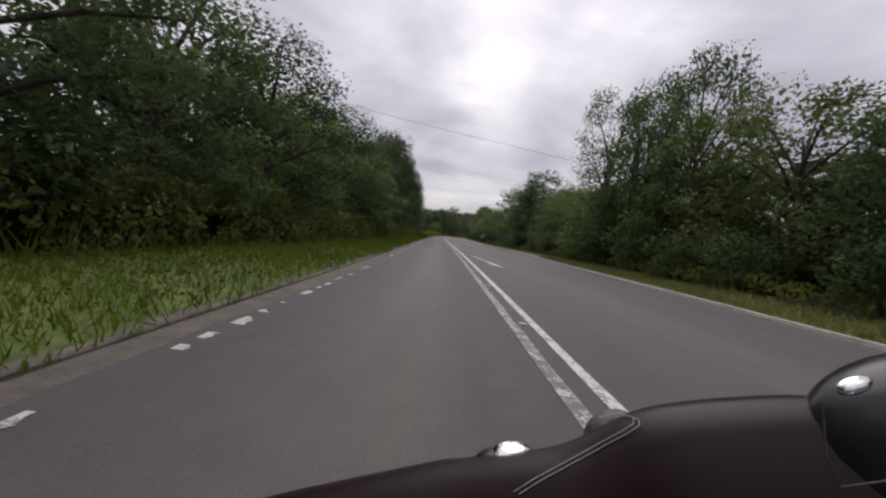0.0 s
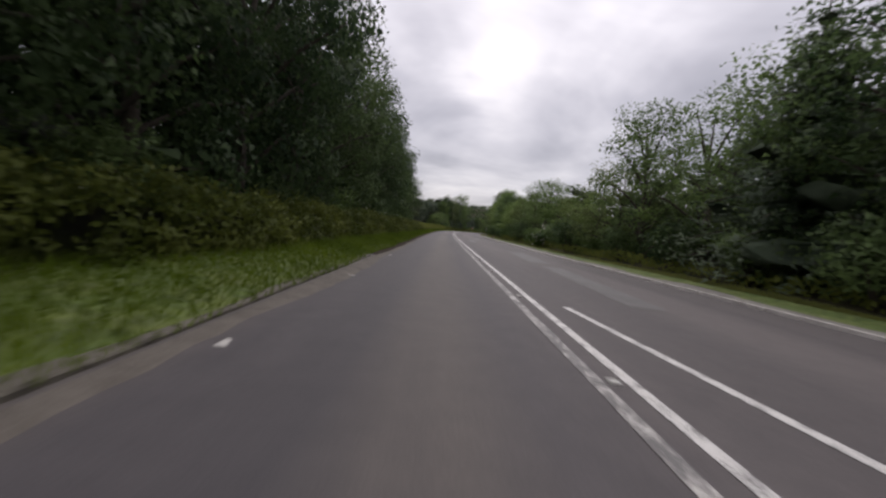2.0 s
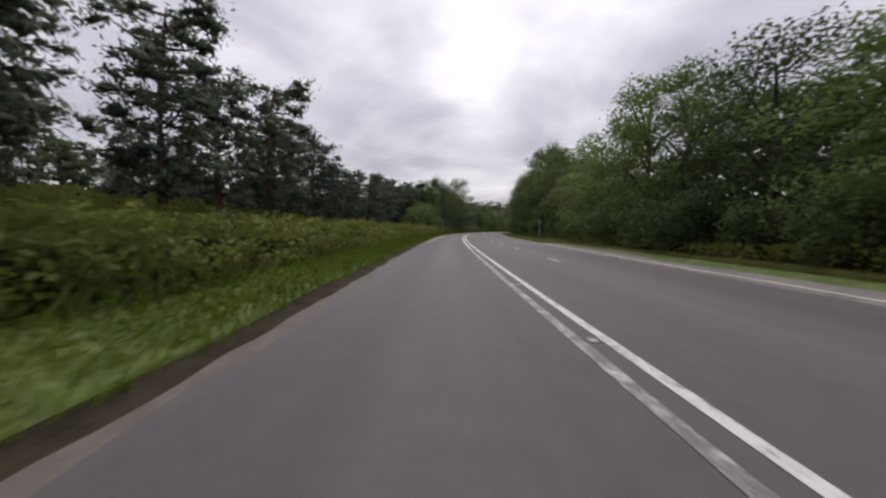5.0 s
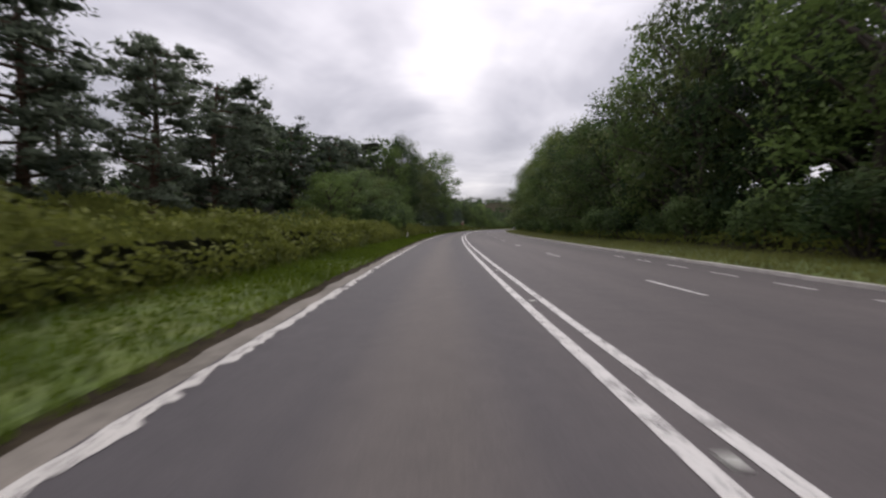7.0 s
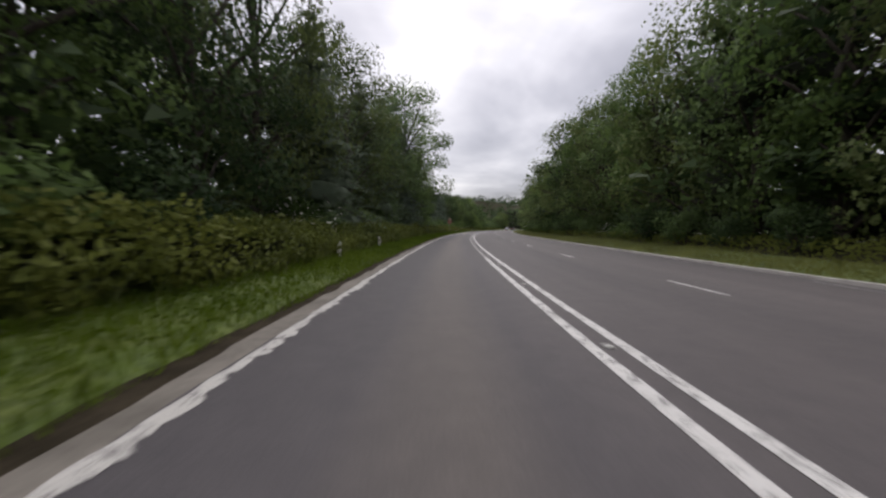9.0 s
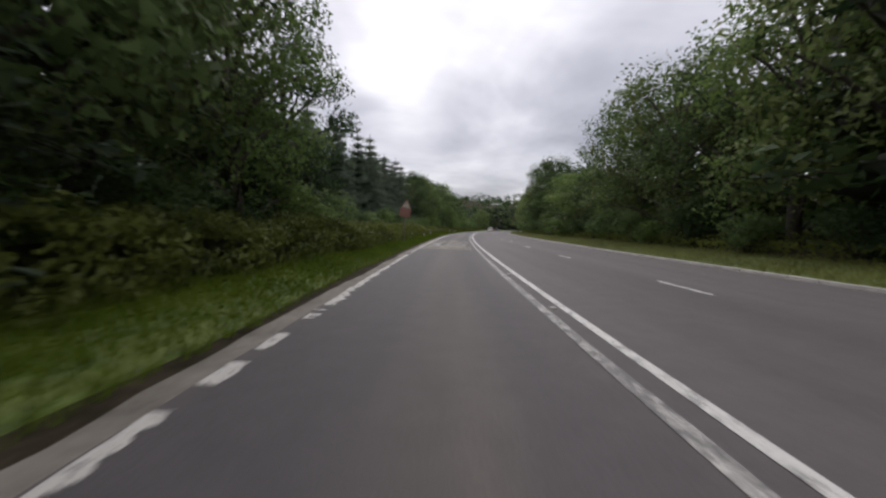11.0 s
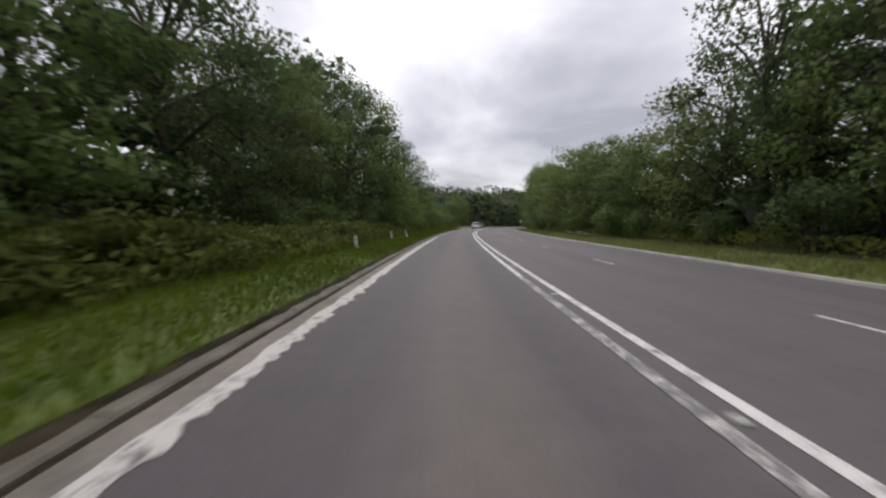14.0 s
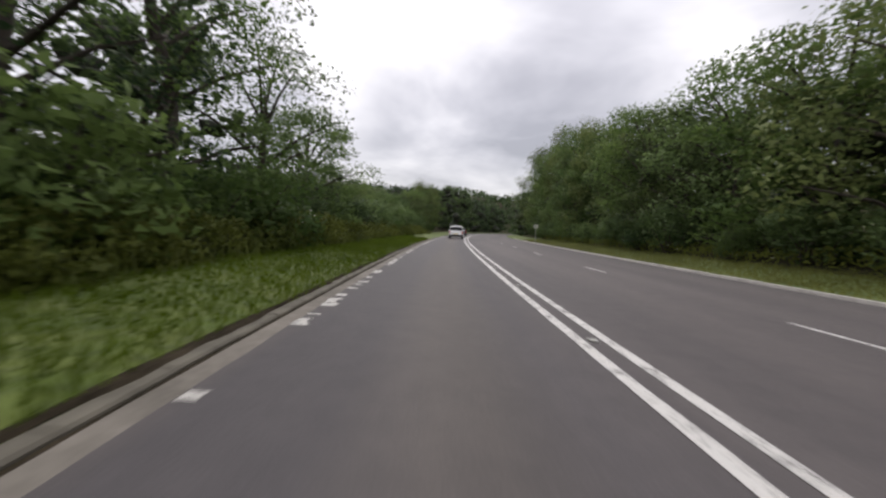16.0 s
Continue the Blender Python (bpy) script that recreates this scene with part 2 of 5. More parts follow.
M_BURGUNDY.node_tree.nodes["Principled BSDF"].inputs["Specular IOR Level"].default_value = .12
M_BLACK_GLOSS = plain_material("glossy_black_plastic", (.010, .010, .011), (.022, .021, .022), 3.0, .22, 0, 0)
M_BLACK_GLOSS.node_tree.nodes["Principled BSDF"].inputs["Specular IOR Level"].default_value = .25
M_CHROME = plain_material("chrome", (.75, .75, .76), (.85, .85, .86), 3.0, .08, 1.0, 0)
M_PATH = plain_material("footway_asphalt", (.11, .10, .092), (.20, .185, .17), 1.0, .9)
M_BARK = plain_material("dark_bark", (.025, .02, .015), (.075, .06, .045), 3.0, .95, 0, .8)
M_PINE_BARK = plain_material("reddish_pine_bark", (.05, .028, .018), (.13, .08, .055), 3.0, .95, 0, .8)
M_LEAF = leaf_material("broad_leaves", (.028, .052, .021), (.150, .216, .076), .65, .48)
M_LEAF_LIGHT = leaf_material("light_broad_leaves", (.060, .105, .028), (.178, .250, .072), .65, .48)
M_LEAF_OLIVE = leaf_material("olive_broad_leaves", (.036, .056, .020), (.164, .202, .069), .65, .48)
M_PINE = leaf_material("pine_needles", (.060, .084, .062), (.150, .182, .118), .7, .4)
M_SPRUCE = leaf_material("spruce_needles", (.056, .080, .058), (.130, .168, .104), .7, .45)
M_HERBS = leaf_material("nettles_and_bracken", (.056, .074, .015), (.168, .188, .040), gloss=.06)
M_GRASS = leaf_material("verge_grass", (.045, .074, .006), (.094, .135, .011), .75, .4, gloss=.04)
M_WEEDS = leaf_material("verge_weeds", (.045, .075, .007), (.098, .138, .012), .75, .4, gloss=.04)
# leaf green darkened: shade of the left and deep woods put into colour
M_LEAF_SHADED = leaf_material("shaded_broad_leaves", (.022, .042, .018), (.105, .155, .056), .65, .42)
# near-black for crown cores: the shade inside is put into the colour
M_CORE_SHADE = plain_material("crown_core_shade", (.010, .013, .007), (.028, .033, .016), 2.0, .95, 0, .6)
# darker green for the thicket's core, painted as the shade between its clumps
M_THICKET_SHADE = plain_material("thicket_core_shade", (.032, .042, .014), (.075, .090, .032), 5.0, .95, 0, .6)
M_GRASS_DULL = leaf_material("dull_grass", (.050, .062, .014), (.135, .146, .032), .6, .4)
M_BLOSSOM = leaf_material("blossoming_thorn", (.02, .045, .01), (.07, .11, .025), .6, .3, ((.62, .60, .54), .92))


# ---- mesh helpers ----
def mesh_of(name, verts, faces, mats, smooth=False, face_mats=None, normals=None):
    me = bpy.data.meshes.new(name)
    me.from_pydata([tuple(map(float, v)) for v in verts] if not isinstance(verts, np.ndarray) else verts.tolist(), [],
                   faces if not isinstance(faces, np.ndarray) else faces.tolist())
    for m in mats if isinstance(mats, (list, tuple)) else [mats]:
        me.materials.append(m)
    if face_mats is not None:
        me.polygons.foreach_set("material_index", np.asarray(face_mats, dtype=np.int32))
    if smooth:
        me.polygons.foreach_set("use_smooth", [True] * len(me.polygons))
    me.update()
    if normals is not None:
        me.polygons.foreach_set("use_smooth", [True] * len(me.polygons))
        me.normals_split_custom_set_from_vertices(normals.tolist())
    return me


def part(name, bm, mat, parent=None, label="", smooth=False):
    """Links a bmesh or a mesh as one object under a thing."""
    if isinstance(bm, bmesh.types.BMesh):
        me = bpy.data.meshes.new(name)
        bm.to_mesh(me)
        bm.free()
        me.materials.append(mat)
        if smooth:
            me.polygons.foreach_set("use_smooth", [True] * len(me.polygons))
    else:
        me = bm
    ob = new(name, me)
    ob.parent = parent
    if label:
        ob["label"] = label
    return ob


def sweep(name, s0, s1, step, profile, mat, uv=False, columns=None):
    """A strip along the road. profile(s): list of (d, z) from left to right."""
    ss = np.arange(s0, s1 + step * .5, step)
    prof = np.array([profile(s) for s in ss])
    n = prof.shape[1]
    v = places(np.repeat(ss, n), prof[:, :, 0].ravel(), 0.0)
    v[:, 2] = prof[:, :, 1].ravel()
    idx = np.arange(len(ss) * n).reshape(len(ss), n)
    f = np.stack([idx[:-1, :-1], idx[:-1, 1:], idx[1:, 1:], idx[1:, :-1]], -1).reshape(-1, 4)
    me = mesh_of(name, v, f, mat, face_mats=None if columns is None else np.tile(columns, len(ss) - 1))
    if uv:
        layer = me.uv_layers.new(name="road")
        loops = np.empty(len(me.loops), dtype=np.int32)
        me.loops.foreach_get("vertex_index", loops)
        co = np.stack([prof[:, :, 0].ravel(), np.repeat(ss, n)], -1)
        layer.data.foreach_set("uv", co[loops].ravel())
    return new(name, me)


def jitter(s, seed, size=1.0):
    """Smooth one-dimensional noise, about -1 to 1."""
    return noise.noise(Vector((s * size, seed * 7.31, 0.5)))


# ---- the large structure ----
LEFT_EDGE = -3.66


def right_kerb(s):
    return .396 + float(np.interp(s, [-60, 0, 40, 75, 120, 160, 200, 240, 280, 360, 400, 700], [6.9, 6.9, 7.5, 6.2, 6.15, 6.8, 7.4, 7.7, 7.5, 7.7, 8.1, 8.1]))


def bank_left(s):
    """Height of the bank's shoulder."""
    return .42 + .25 * jitter(s, 3, .02)


def bank_right(s):
    return .3 + .15 * jitter(s, 9, .02)


def ground_profile(s):
    g = float(np.interp(s, [140, 160], [1.9, 3.5]))
    k, b, r = right_kerb(s), bank_left(s), bank_right(s)
    w = .14 * jitter(s, 5, .45) + .07 * jitter(s, 6, 1.9)
    return [(-170, 9.0), (-60, 6.0), (-26, 2.6), (-13, b + .5), (-9.3, b + .12), (-7.2, b * .6 + .1 + .05 * w), (-5.3, .2 + .1 * w), (-4.2 + w, .11),
            (-3.86 + w, .06), (-3.76 + w * .6, -.02), (-3.72 + w * .6, -.06), (k + .08, -.06), (k + .15, .07), (k + 1.2, .13 + .05 * w), (k + g, r), (k + 5, r + .25),
            (k + 10, 1.2), (k + 24, 3.2), (k + 60, 6.5), (k + 150, 9.0)]


ground = sweep("ground", -60, 700, 1.0, ground_profile, [M_GROUND, M_LITTER_SHADED], columns=[0, 0, 1, 1, 1] + [0] * 9 + [1, 1, 1, 0, 0])
tagged(ground, "grassy verge and woodland floor of soil and weeds", "ground", kind="structure")
# the same sheet goes on to the horizon
bm = bmesh.new()
bm.from_mesh(ground.data)
ring = [bm.verts.new((4000 * math.cos(i * math.pi / 24), 250 + 4000 * math.sin(i * math.pi / 24), -1.2)) for i in range(48)]
bm.faces.new(ring)
bm.to_mesh(ground.data)
bm.free()

road = sweep("road", -60, 700, 1.5, lambda s: [(LEFT_EDGE - .35, -.12), (LEFT_EDGE - .35, .0), (-3.3, .004), (-1.6, .02), (0.2, .03), (3.5, .02), (right_kerb(s) + .04, .0), (right_kerb(s) + .04, -.12)], M_ASPHALT, uv=True)
tagged(road, "worn grey asphalt road with a paler lane middle", "road", kind="structure")

# dirt and grit washed along the left edge, where no kerb shows
def spill(s):
    """How much further the dirt reaches on to the road at the start."""
    return float(np.interp(s, [58, 64, 140, 155], [.0, .12, .12, 0]))


dirt = sweep("gutter_dirt", 58, 293, .35, lambda s: [(-4.0, .012), (-3.8, .03 + .02 * jitter(s, 55, 1.3)), (-3.66 + spill(s) + .07 * jitter(s, 51, .7), .0135), (-3.57 + spill(s) + .1 * jitter(s, 52, 1.3), .0115), (-3.53 + spill(s) + .1 * jitter(s, 52, 1.3), -.004)], M_DIRT)
tagged(dirt, "brown grit and dirt washed along the road's edge", "dirt", kind="structure")
dirt = sweep("kerbside_grit", -10, 40, .5, lambda s: [(-3.68, .010), (-3.5 + .12 * jitter(s, 53, .6), .010), (-3.38 + .1 * jitter(s, 54, .9), .0075), (-3.33 + .1 * jitter(s, 54, .9), -.004)], M_GRIT)
tagged(dirt, "brown grit gathered along the kerb", "dirt", kind="structure")

dirt = sweep("pale_grit", 38, 152, .3, lambda s: [(-3.62, .011), (-3.48 + .1 * jitter(s, 57, .8), .0095), (-3.3 + .17 * jitter(s, 58, .35) + .08 * jitter(s, 59, 1.7), .0075), (-3.22 + .17 * jitter(s, 58, .35) + .08 * jitter(s, 59, 1.7), -.004)], M_GRIT)
tagged(dirt, "pale brown grit washed over the asphalt's edge", "grit", kind="structure")

dirt = sweep("pale_road_edge", 148, 400, .3, lambda s: [((-3.6 if s < 292 else -3.53) + (.05 if s < 292 else .015) * jitter(s, 62, .9), .009), (-3.45, .0082), (-3.33 + .03 * jitter(s, 63, 1.4), .0078), (-3.28, -.004)], M_EDGE)
tagged(dirt, "pale dusty strip outside the edge line", "grit", kind="structure")

# earth packed against the kerb's foot, and ragged soil where the turf meets its back
dirt = sweep("kerb_joint_dirt", 292, 400, .3, lambda s: [(-3.6, .02), (-3.555, .016), (-3.525 + .02 * jitter(s, 64, 1.1), .0125), (-3.515 + .02 * jitter(s, 64, 1.1), -.004)], M_DIRT)
tagged(dirt, "dark earth packed along the foot of the kerb", "dirt", kind="structure")
dirt = sweep("turf_edge_soil", 292, 400, .16, lambda s: [(-3.95, .02), (-3.83, .06 + .02 * jitter(s, 65, 1.9)), (-3.74 + .045 * jitter(s, 66, 2.7) + .035 * jitter(s, 67, .8), .08), (-3.7 + .07 * jitter(s, 66, 2.7) + .035 * jitter(s, 67, .8), .054)], M_DIRT)
tagged(dirt, "dark ragged soil where the turf overhangs the kerb", "dirt", kind="structure")

path = sweep("pavement", 36, 150, 1.0, lambda s: [(right_kerb(s) + .14, .05), (right_kerb(s) + .14, .078), (right_kerb(s) + 1.75 + .15 * jitter(s, 61, .3), .155), (right_kerb(s) + 1.8 + .15 * jitter(s, 61, .3), .1)], M_PATH)
tagged(path, "narrow grey footway beside the hedge", "pavement", kind="structure")


def road_z(d):
    return float(np.interp(d, [-3.95, -3.3, -1.6, .2, 3.5, 7], [0, .004, .02, .03, .02, 0])) + .006


def marking(name, s0, s1, d, width, mat, label, step=.5, ragged=0.0, keep=None, seed=0, drift=0.0):
    """A painted line along the road, with uneven edges; keep(s) False leaves a gap."""
    ss = np.arange(s0, s1 + step * .5, step)
    v, f = [], []
    for i, s in enumerate(ss):
        dd = d + drift * (s - s0)
        a = dd - width / 2 + ragged * .3 * jitter(s, seed + 1, 3.3)
        b = dd + width / 2 + ragged * (.2 * jitter(s, seed, 2.3) + .7 * jitter(s, seed + 3, 8.7))
        v += [place(s, a, road_z(a)), place(s, (a + b) / 2, road_z((a + b) / 2)), place(s, b, road_z(b))]
        if i and (keep is None or (keep(s) and keep(ss[i - 1]))):
            f += [(3 * i - 3, 3 * i - 2, 3 * i + 1, 3 * i), (3 * i - 2, 3 * i - 1, 3 * i + 2, 3 * i + 1)]
    ob = new(name, mesh_of(name, v, f, mat))
    return tagged(ob, label, "road marking", kind="structure")


for s0, s1, paint in ((-60, 136.5, M_FADED), (136.5, 217.5, M_WHITE), (217.5, 324, M_FADED), (324, 620, M_WHITE)):
    marking("centre_line_left", s0, s1, 0.0, .14, paint, "white line of a double centre marking" if paint == M_WHITE else "worn white line of a double centre marking", .75, .03, seed=11)
marking("centre_line_right", -60, 620, .345, .13, M_WHITE, "white line of a double centre marking", .75, .015, seed=12)


def edge_keep(s):
    n = jitter(s, 21, 2.6 if 190 < s < 252 or 284 < s < 348 else 4.4) + .25 * jitter(s, 22, .25)
    for end, least in ((8, .1), (46, .2), (146, .6), (156, -.2), (182, -.42), (192, .05), (252, -.5), (282, -.35), (348, -.8)):
        if s < end:
            return n > least
    return n > .02


for s0, s1, rag, d, width in ((-20, 146, .12, -3.22, .1), (146, 284, .15, -3.22, .14), (284, 348, .13, -3.225, .2), (348, 460, .14, -3.23, .16)):
    marking("edge_line_left", s0, s1, d, width, M_EDGE_PAINT, "ragged white edge line, worn to scraps in places", .07, rag, edge_keep, seed=14)
for k in range(31):
    s = 155.2 + 9.08 * (k - 3)
    marking("lane_dash", s, s + 2.0, float(np.interp(s, [130, 163, 208, 290, 346, 365], [3.1, 3.35, 3.75, 3.7, 3.7, 3.95])), .1, M_WHITE, "white lane dash", .5, .015, seed=70 + k)
for k in range(14):
    s = 146.5 + 2.06 * k
    marking("bay_dash", s, s + 1.0, 6.05, .1, M_WHITE, "short white dash beside the kerb", .25, .01, seed=110 + k)
marking("edge_line_right", 176, 212, 7.0, .1, M_FADED, "thin white edge line", .5, .02, lambda s: jitter(s, 77, .6) > -.25, seed=78, drift=.012)
# lane-merging arrows in the facing lane
marking("merge_arrow", 17.6, 24.9, 1.74, .15, M_WHITE, "white slanting merge arrow", .4, .02, seed=90, drift=-.115)
marking("merge_arrow_head", 17.9, 19.6, 1.58, .3, M_WHITE, "white head of a merge arrow", .3, .03, seed=91, drift=-.1)
marking("merge_arrow", 46.8, 52.0, 1.52, .14, M_WHITE, "white slanting merge arrow", .4, .02, seed=92, drift=-.12)


def cross_bar(s, d0, d1, width, mat, label, seed):
    """A painted bar across the lane."""
    v, f = [], []
    for i in range(25):
        d = d0 + (d1 - d0) * i / 24
        u = s - .1 * (d - d0)
        a, c = u - width / 2 + .04 * jitter(d * 3, seed), u + width / 2 + .04 * jitter(d * 3, seed + 2)
        v += [place(a, d, road_z(d)), place(c, d, road_z(d))]
        if i:
            f.append((2 * i - 2, 2 * i, 2 * i + 1, 2 * i - 1))
    return tagged(new("speed_bar", mesh_of("speed_bar", v, f, mat)), label, "road marking", kind="structure")


for k, s in enumerate((269.4, 270.9, 272.1, 277.5, 279.15, 281.3)):
    cross_bar(s, -3.12, -.28, .22, M_YELLOW, "worn yellow bar across the lane", 130 + 5 * k)

# SLOW, drawn out along the lane
for letter, d0, d1 in (("S", -2.92, -2.42), ("L", -2.42, -1.85), ("O", -1.8, -1.33), ("W", -1.3, -.44)):
    curve = bpy.data.curves.new("road_letter", "FONT")
    curve.body = letter
    curve.offset = -.026
    tmp = bpy.data.objects.new("road_letter", curve)
    me = bpy.data.meshes.new_from_object(tmp)
    bpy.data.objects.remove(tmp)
    co = np.empty(len(me.vertices) * 3)
    me.vertices.foreach_get("co", co)
    co = co.reshape(-1, 3)
    lo, hi = co.min(0), co.max(0)
    u = (co - lo) / np.maximum(hi - lo, 1e-6)
    d = d0 + (d1 - d0) * u[:, 0]
    w = places(272.62 + 3.8 * u[:, 1] - .1 * (d - d0), d, 0.0)
    w[:, 2] = [road_z(q) for q in d]
    me.vertices.foreach_set("co", w.ravel())
    me.materials.append(M_WHITE)
    me.update()
    tagged(new("road_letter", me), "white road letter " + letter + " of the word SLOW", "road marking", kind="structure")

# darker tar patches in the facing lane
for s0, s1, d0, w in ((53, 62, 3.0, .9), (64, 73, 3.5, 1.2), (84, 93, 1.7, .7), (96, 108, 3.2, .5)):
    marking("tar_patch", s0, s1, d0, w, M_TAR, "darker patch of newer tar", .5, .25, seed=int(s0), drift=.05)


# ---- trees ----
def tube(points, radii, sides=7):
    """Vertices and faces of a tapered tube through points."""
    v, f = [], []
    for i, (p, r) in enumerate(zip(points, radii)):
        a = Vector(points[min(i + 1, len(points) - 1)]) - Vector(points[max(i - 1, 0)])
        q = a.to_track_quat("Z", "Y")
        for k in range(sides):
            w = 2 * math.pi * k / sides
            v.append(Vector(p) + q @ Vector((r * math.cos(w), r * math.sin(w), 0)))
        if i:
            for k in range(sides):
                j = (k + 1) % sides
                f.append(((i - 1) * sides + k, (i - 1) * sides + j, i * sides + j, i * sides + k))
    return v, f


def leaves(rng, centres, size, flat=0.0, out=None, aspect=0.62, fold=True):
    """Small leaf sprays at the centres: each a pair of triangles bent along its middle, or one tapering triangle.
    Also gives each corner a normal that follows its clump, so that a clump shades as one soft mass."""
    n = len(centres)
    d = rng.normal(size=(n, 3))
    d[:, 2] = d[:, 2] * (1 - flat) - .25
    d /= np.linalg.norm(d, axis=1)[:, None] + 1e-9
    up = rng.normal(size=(n, 3)) * .45 + np.array([0, 0, .45])
    if out is not None:
        up = up + out * 1.3
    side = np.cross(d, up)
    side /= np.linalg.norm(side, axis=1)[:, None] + 1e-9
    nrm = np.cross(side, d)
    L = size * rng.uniform(.6, 1.35, n)[:, None]
    W = L * aspect * rng.uniform(.7, 1.2, n)[:, None]
    a = centres - d * L * .5
    b = centres + d * L * .5 - nrm * L * .12
    l, r = centres + side * W * .5 - nrm * W * .15, centres - side * W * .5 - nrm * W * .15
    v = np.stack([a, l, b, r], 1).reshape(-1, 3)
    i = np.arange(n) * 4
    f = np.stack([np.stack([i, i + 1, i + 2], 1), np.stack([i, i + 2, i + 3], 1)], 1).reshape(-1, 3)
    if not fold:
        v = np.stack([a - side * W * .5, a + side * W * .5, b], 1).reshape(-1, 3)
        f = np.arange(n * 3).reshape(-1, 3)
    soft = nrm * (.14 if out is not None else .25) + np.array([0, 0, .38]) + (out if out is not None else 0) * .95
    soft = soft / (np.linalg.norm(soft, axis=1)[:, None] + 1e-9)
    return v, f, np.repeat(soft, 4 if fold else 3, axis=0)


def clump_points(rng, centre, radius, n, squash=.75):
    """Points near the shell of a lumpy clump."""
    u = rng.normal(size=(n, 3))
    u /= np.linalg.norm(u, axis=1)[:, None]
    r = radius * rng.uniform(.5, 1.14, n)[:, None]
    p = u * r
    p[:, 2] *= squash
    return p + np.asarray(centre), u


def ball(level):
    bm = bmesh.new()
    bmesh.ops.create_icosphere(bm, subdivisions=level, radius=1.0)
    v, f = np.array([tuple(q.co) for q in bm.verts]), np.array([[q.index for q in g.verts] for g in bm.faces])
    bm.free()
    return v, f


def solid_cores(rng, clumps, level, fill=.72, squash=.75):
    """Solid lumps that fill the inside of each leafy clump, behind its outer leaves."""
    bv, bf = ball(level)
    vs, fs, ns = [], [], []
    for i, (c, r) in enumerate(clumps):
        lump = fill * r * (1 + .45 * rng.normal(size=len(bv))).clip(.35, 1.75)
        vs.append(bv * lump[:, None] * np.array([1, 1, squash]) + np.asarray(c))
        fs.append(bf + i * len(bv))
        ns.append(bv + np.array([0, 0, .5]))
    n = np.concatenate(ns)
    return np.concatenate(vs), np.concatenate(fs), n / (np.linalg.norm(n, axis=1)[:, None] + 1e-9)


def joined(a, b):
    return np.concatenate([a[0], b[0]]), np.concatenate([a[1], b[1] + len(a[0])]), np.concatenate([a[2], b[2]])


def broadleaf(name, seed, height, radius, base, count, size, mat, airy=0.0, label="", clumps=34, solid=False):
    """A broad-leaved tree: trunk with limbs, and a crown of leafy clumps with gaps, dense from base up."""
    rng = np.random.default_rng(seed)
    tree = new(name)
    v, f = [], []

    def add(points, radii, sides=7):
        a, b = tube(points, radii, sides)
        n = len(v)
        v.extend(a)
        f.extend([tuple(i + n for i in q) for q in b])

    lean = rng.uniform(-.5, .5, 2)
    trunk = [(lean[0] * k * k + .12 * rng.normal(), lean[1] * k * k + .12 * rng.normal(), -.3 + k * height * .82) for k in (0, .2, .4, .6, .8, 1)]
    add(trunk, [height * .024 * q for q in (1.25, 1, .85, .62, .4, .12)], 8)
    centres = []
    for i in range(clumps):
        z = base + (height - base) * ((i + rng.uniform(0, 1)) / clumps) ** .9
        q = (z - base) / (height - base)
        reach = radius * (1 - max(0, q - .5) ** 2 * 2.5) * (.72 + .28 * min(1, q / .25)) * rng.uniform(.55, 1.05)
        w = i * 2.39996 + rng.uniform(-.5, .5)
        c = np.array([reach * math.cos(w), reach * math.sin(w), z])
        centres.append((c, radius * rng.uniform(.24, .40)))
        if i % 2 == 0:
            k = min(.95, max(.1, (z - .8) / (height * .82)))
            root = Vector(trunk[0]).lerp(Vector(trunk[-1]), k * .8)
            mid = root.lerp(Vector(c), .55) + Vector((0, 0, .25))
            add([root, mid, Vector(c)], [height * .009, height * .006, height * .002], 5)
    part("trunk", mesh_of("trunk", v, f, M_BARK, True), None, tree)
    per = count // clumps
    pts, outs = [], []
    for c, r in centres:
        p, u = clump_points(rng, c, r, int(per * rng.uniform(.7, 1.3) * (1 - airy * rng.uniform(0, 1))), .6)
        pts.append(p)
        outs.append(u)
    inner = rng.normal(size=(count // 7, 3)) * np.array([radius * .42, radius * .42, (height - base) * .2]) + np.array([0, 0, base + (height - base) * .45])
    inner = inner[(inner[:, 2] > base * .8) & (inner[:, 2] < height * .9) & (np.hypot(inner[:, 0], inner[:, 1]) < radius * .75)]
    pts.append(inner)
    outs.append(np.zeros_like(inner))
    deep, away = [], []
    for c, r in centres:
        p, u = clump_points(rng, c * np.array([.8, .8, 1]), r * .45, 0 if airy > .3 else 9)
        deep.append(p)
        away.append(u)
    pv, pf, pn = joined(leaves(rng, np.concatenate(pts), size, .55, np.concatenate(outs), .72, False), leaves(rng, np.concatenate(deep), min(size * 1.9, .7), .55, np.concatenate(away)))
    face_mats = None
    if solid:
        # solid lumps added to close gaps, coloured near-black as the crown's inner shade
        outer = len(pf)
        pv, pf, pn = joined((pv, pf, pn), solid_cores(rng, [(c * np.array([.7, .7, .93]), r) for c, r in centres], 1, .58))
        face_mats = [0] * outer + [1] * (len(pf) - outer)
    part("crown", mesh_of("crown", pv, pf, [mat, M_CORE_SHADE] if solid else mat, normals=pn, face_mats=face_mats), None, tree)
    return tagged(tree, label, "tree", "woodland beside the road")


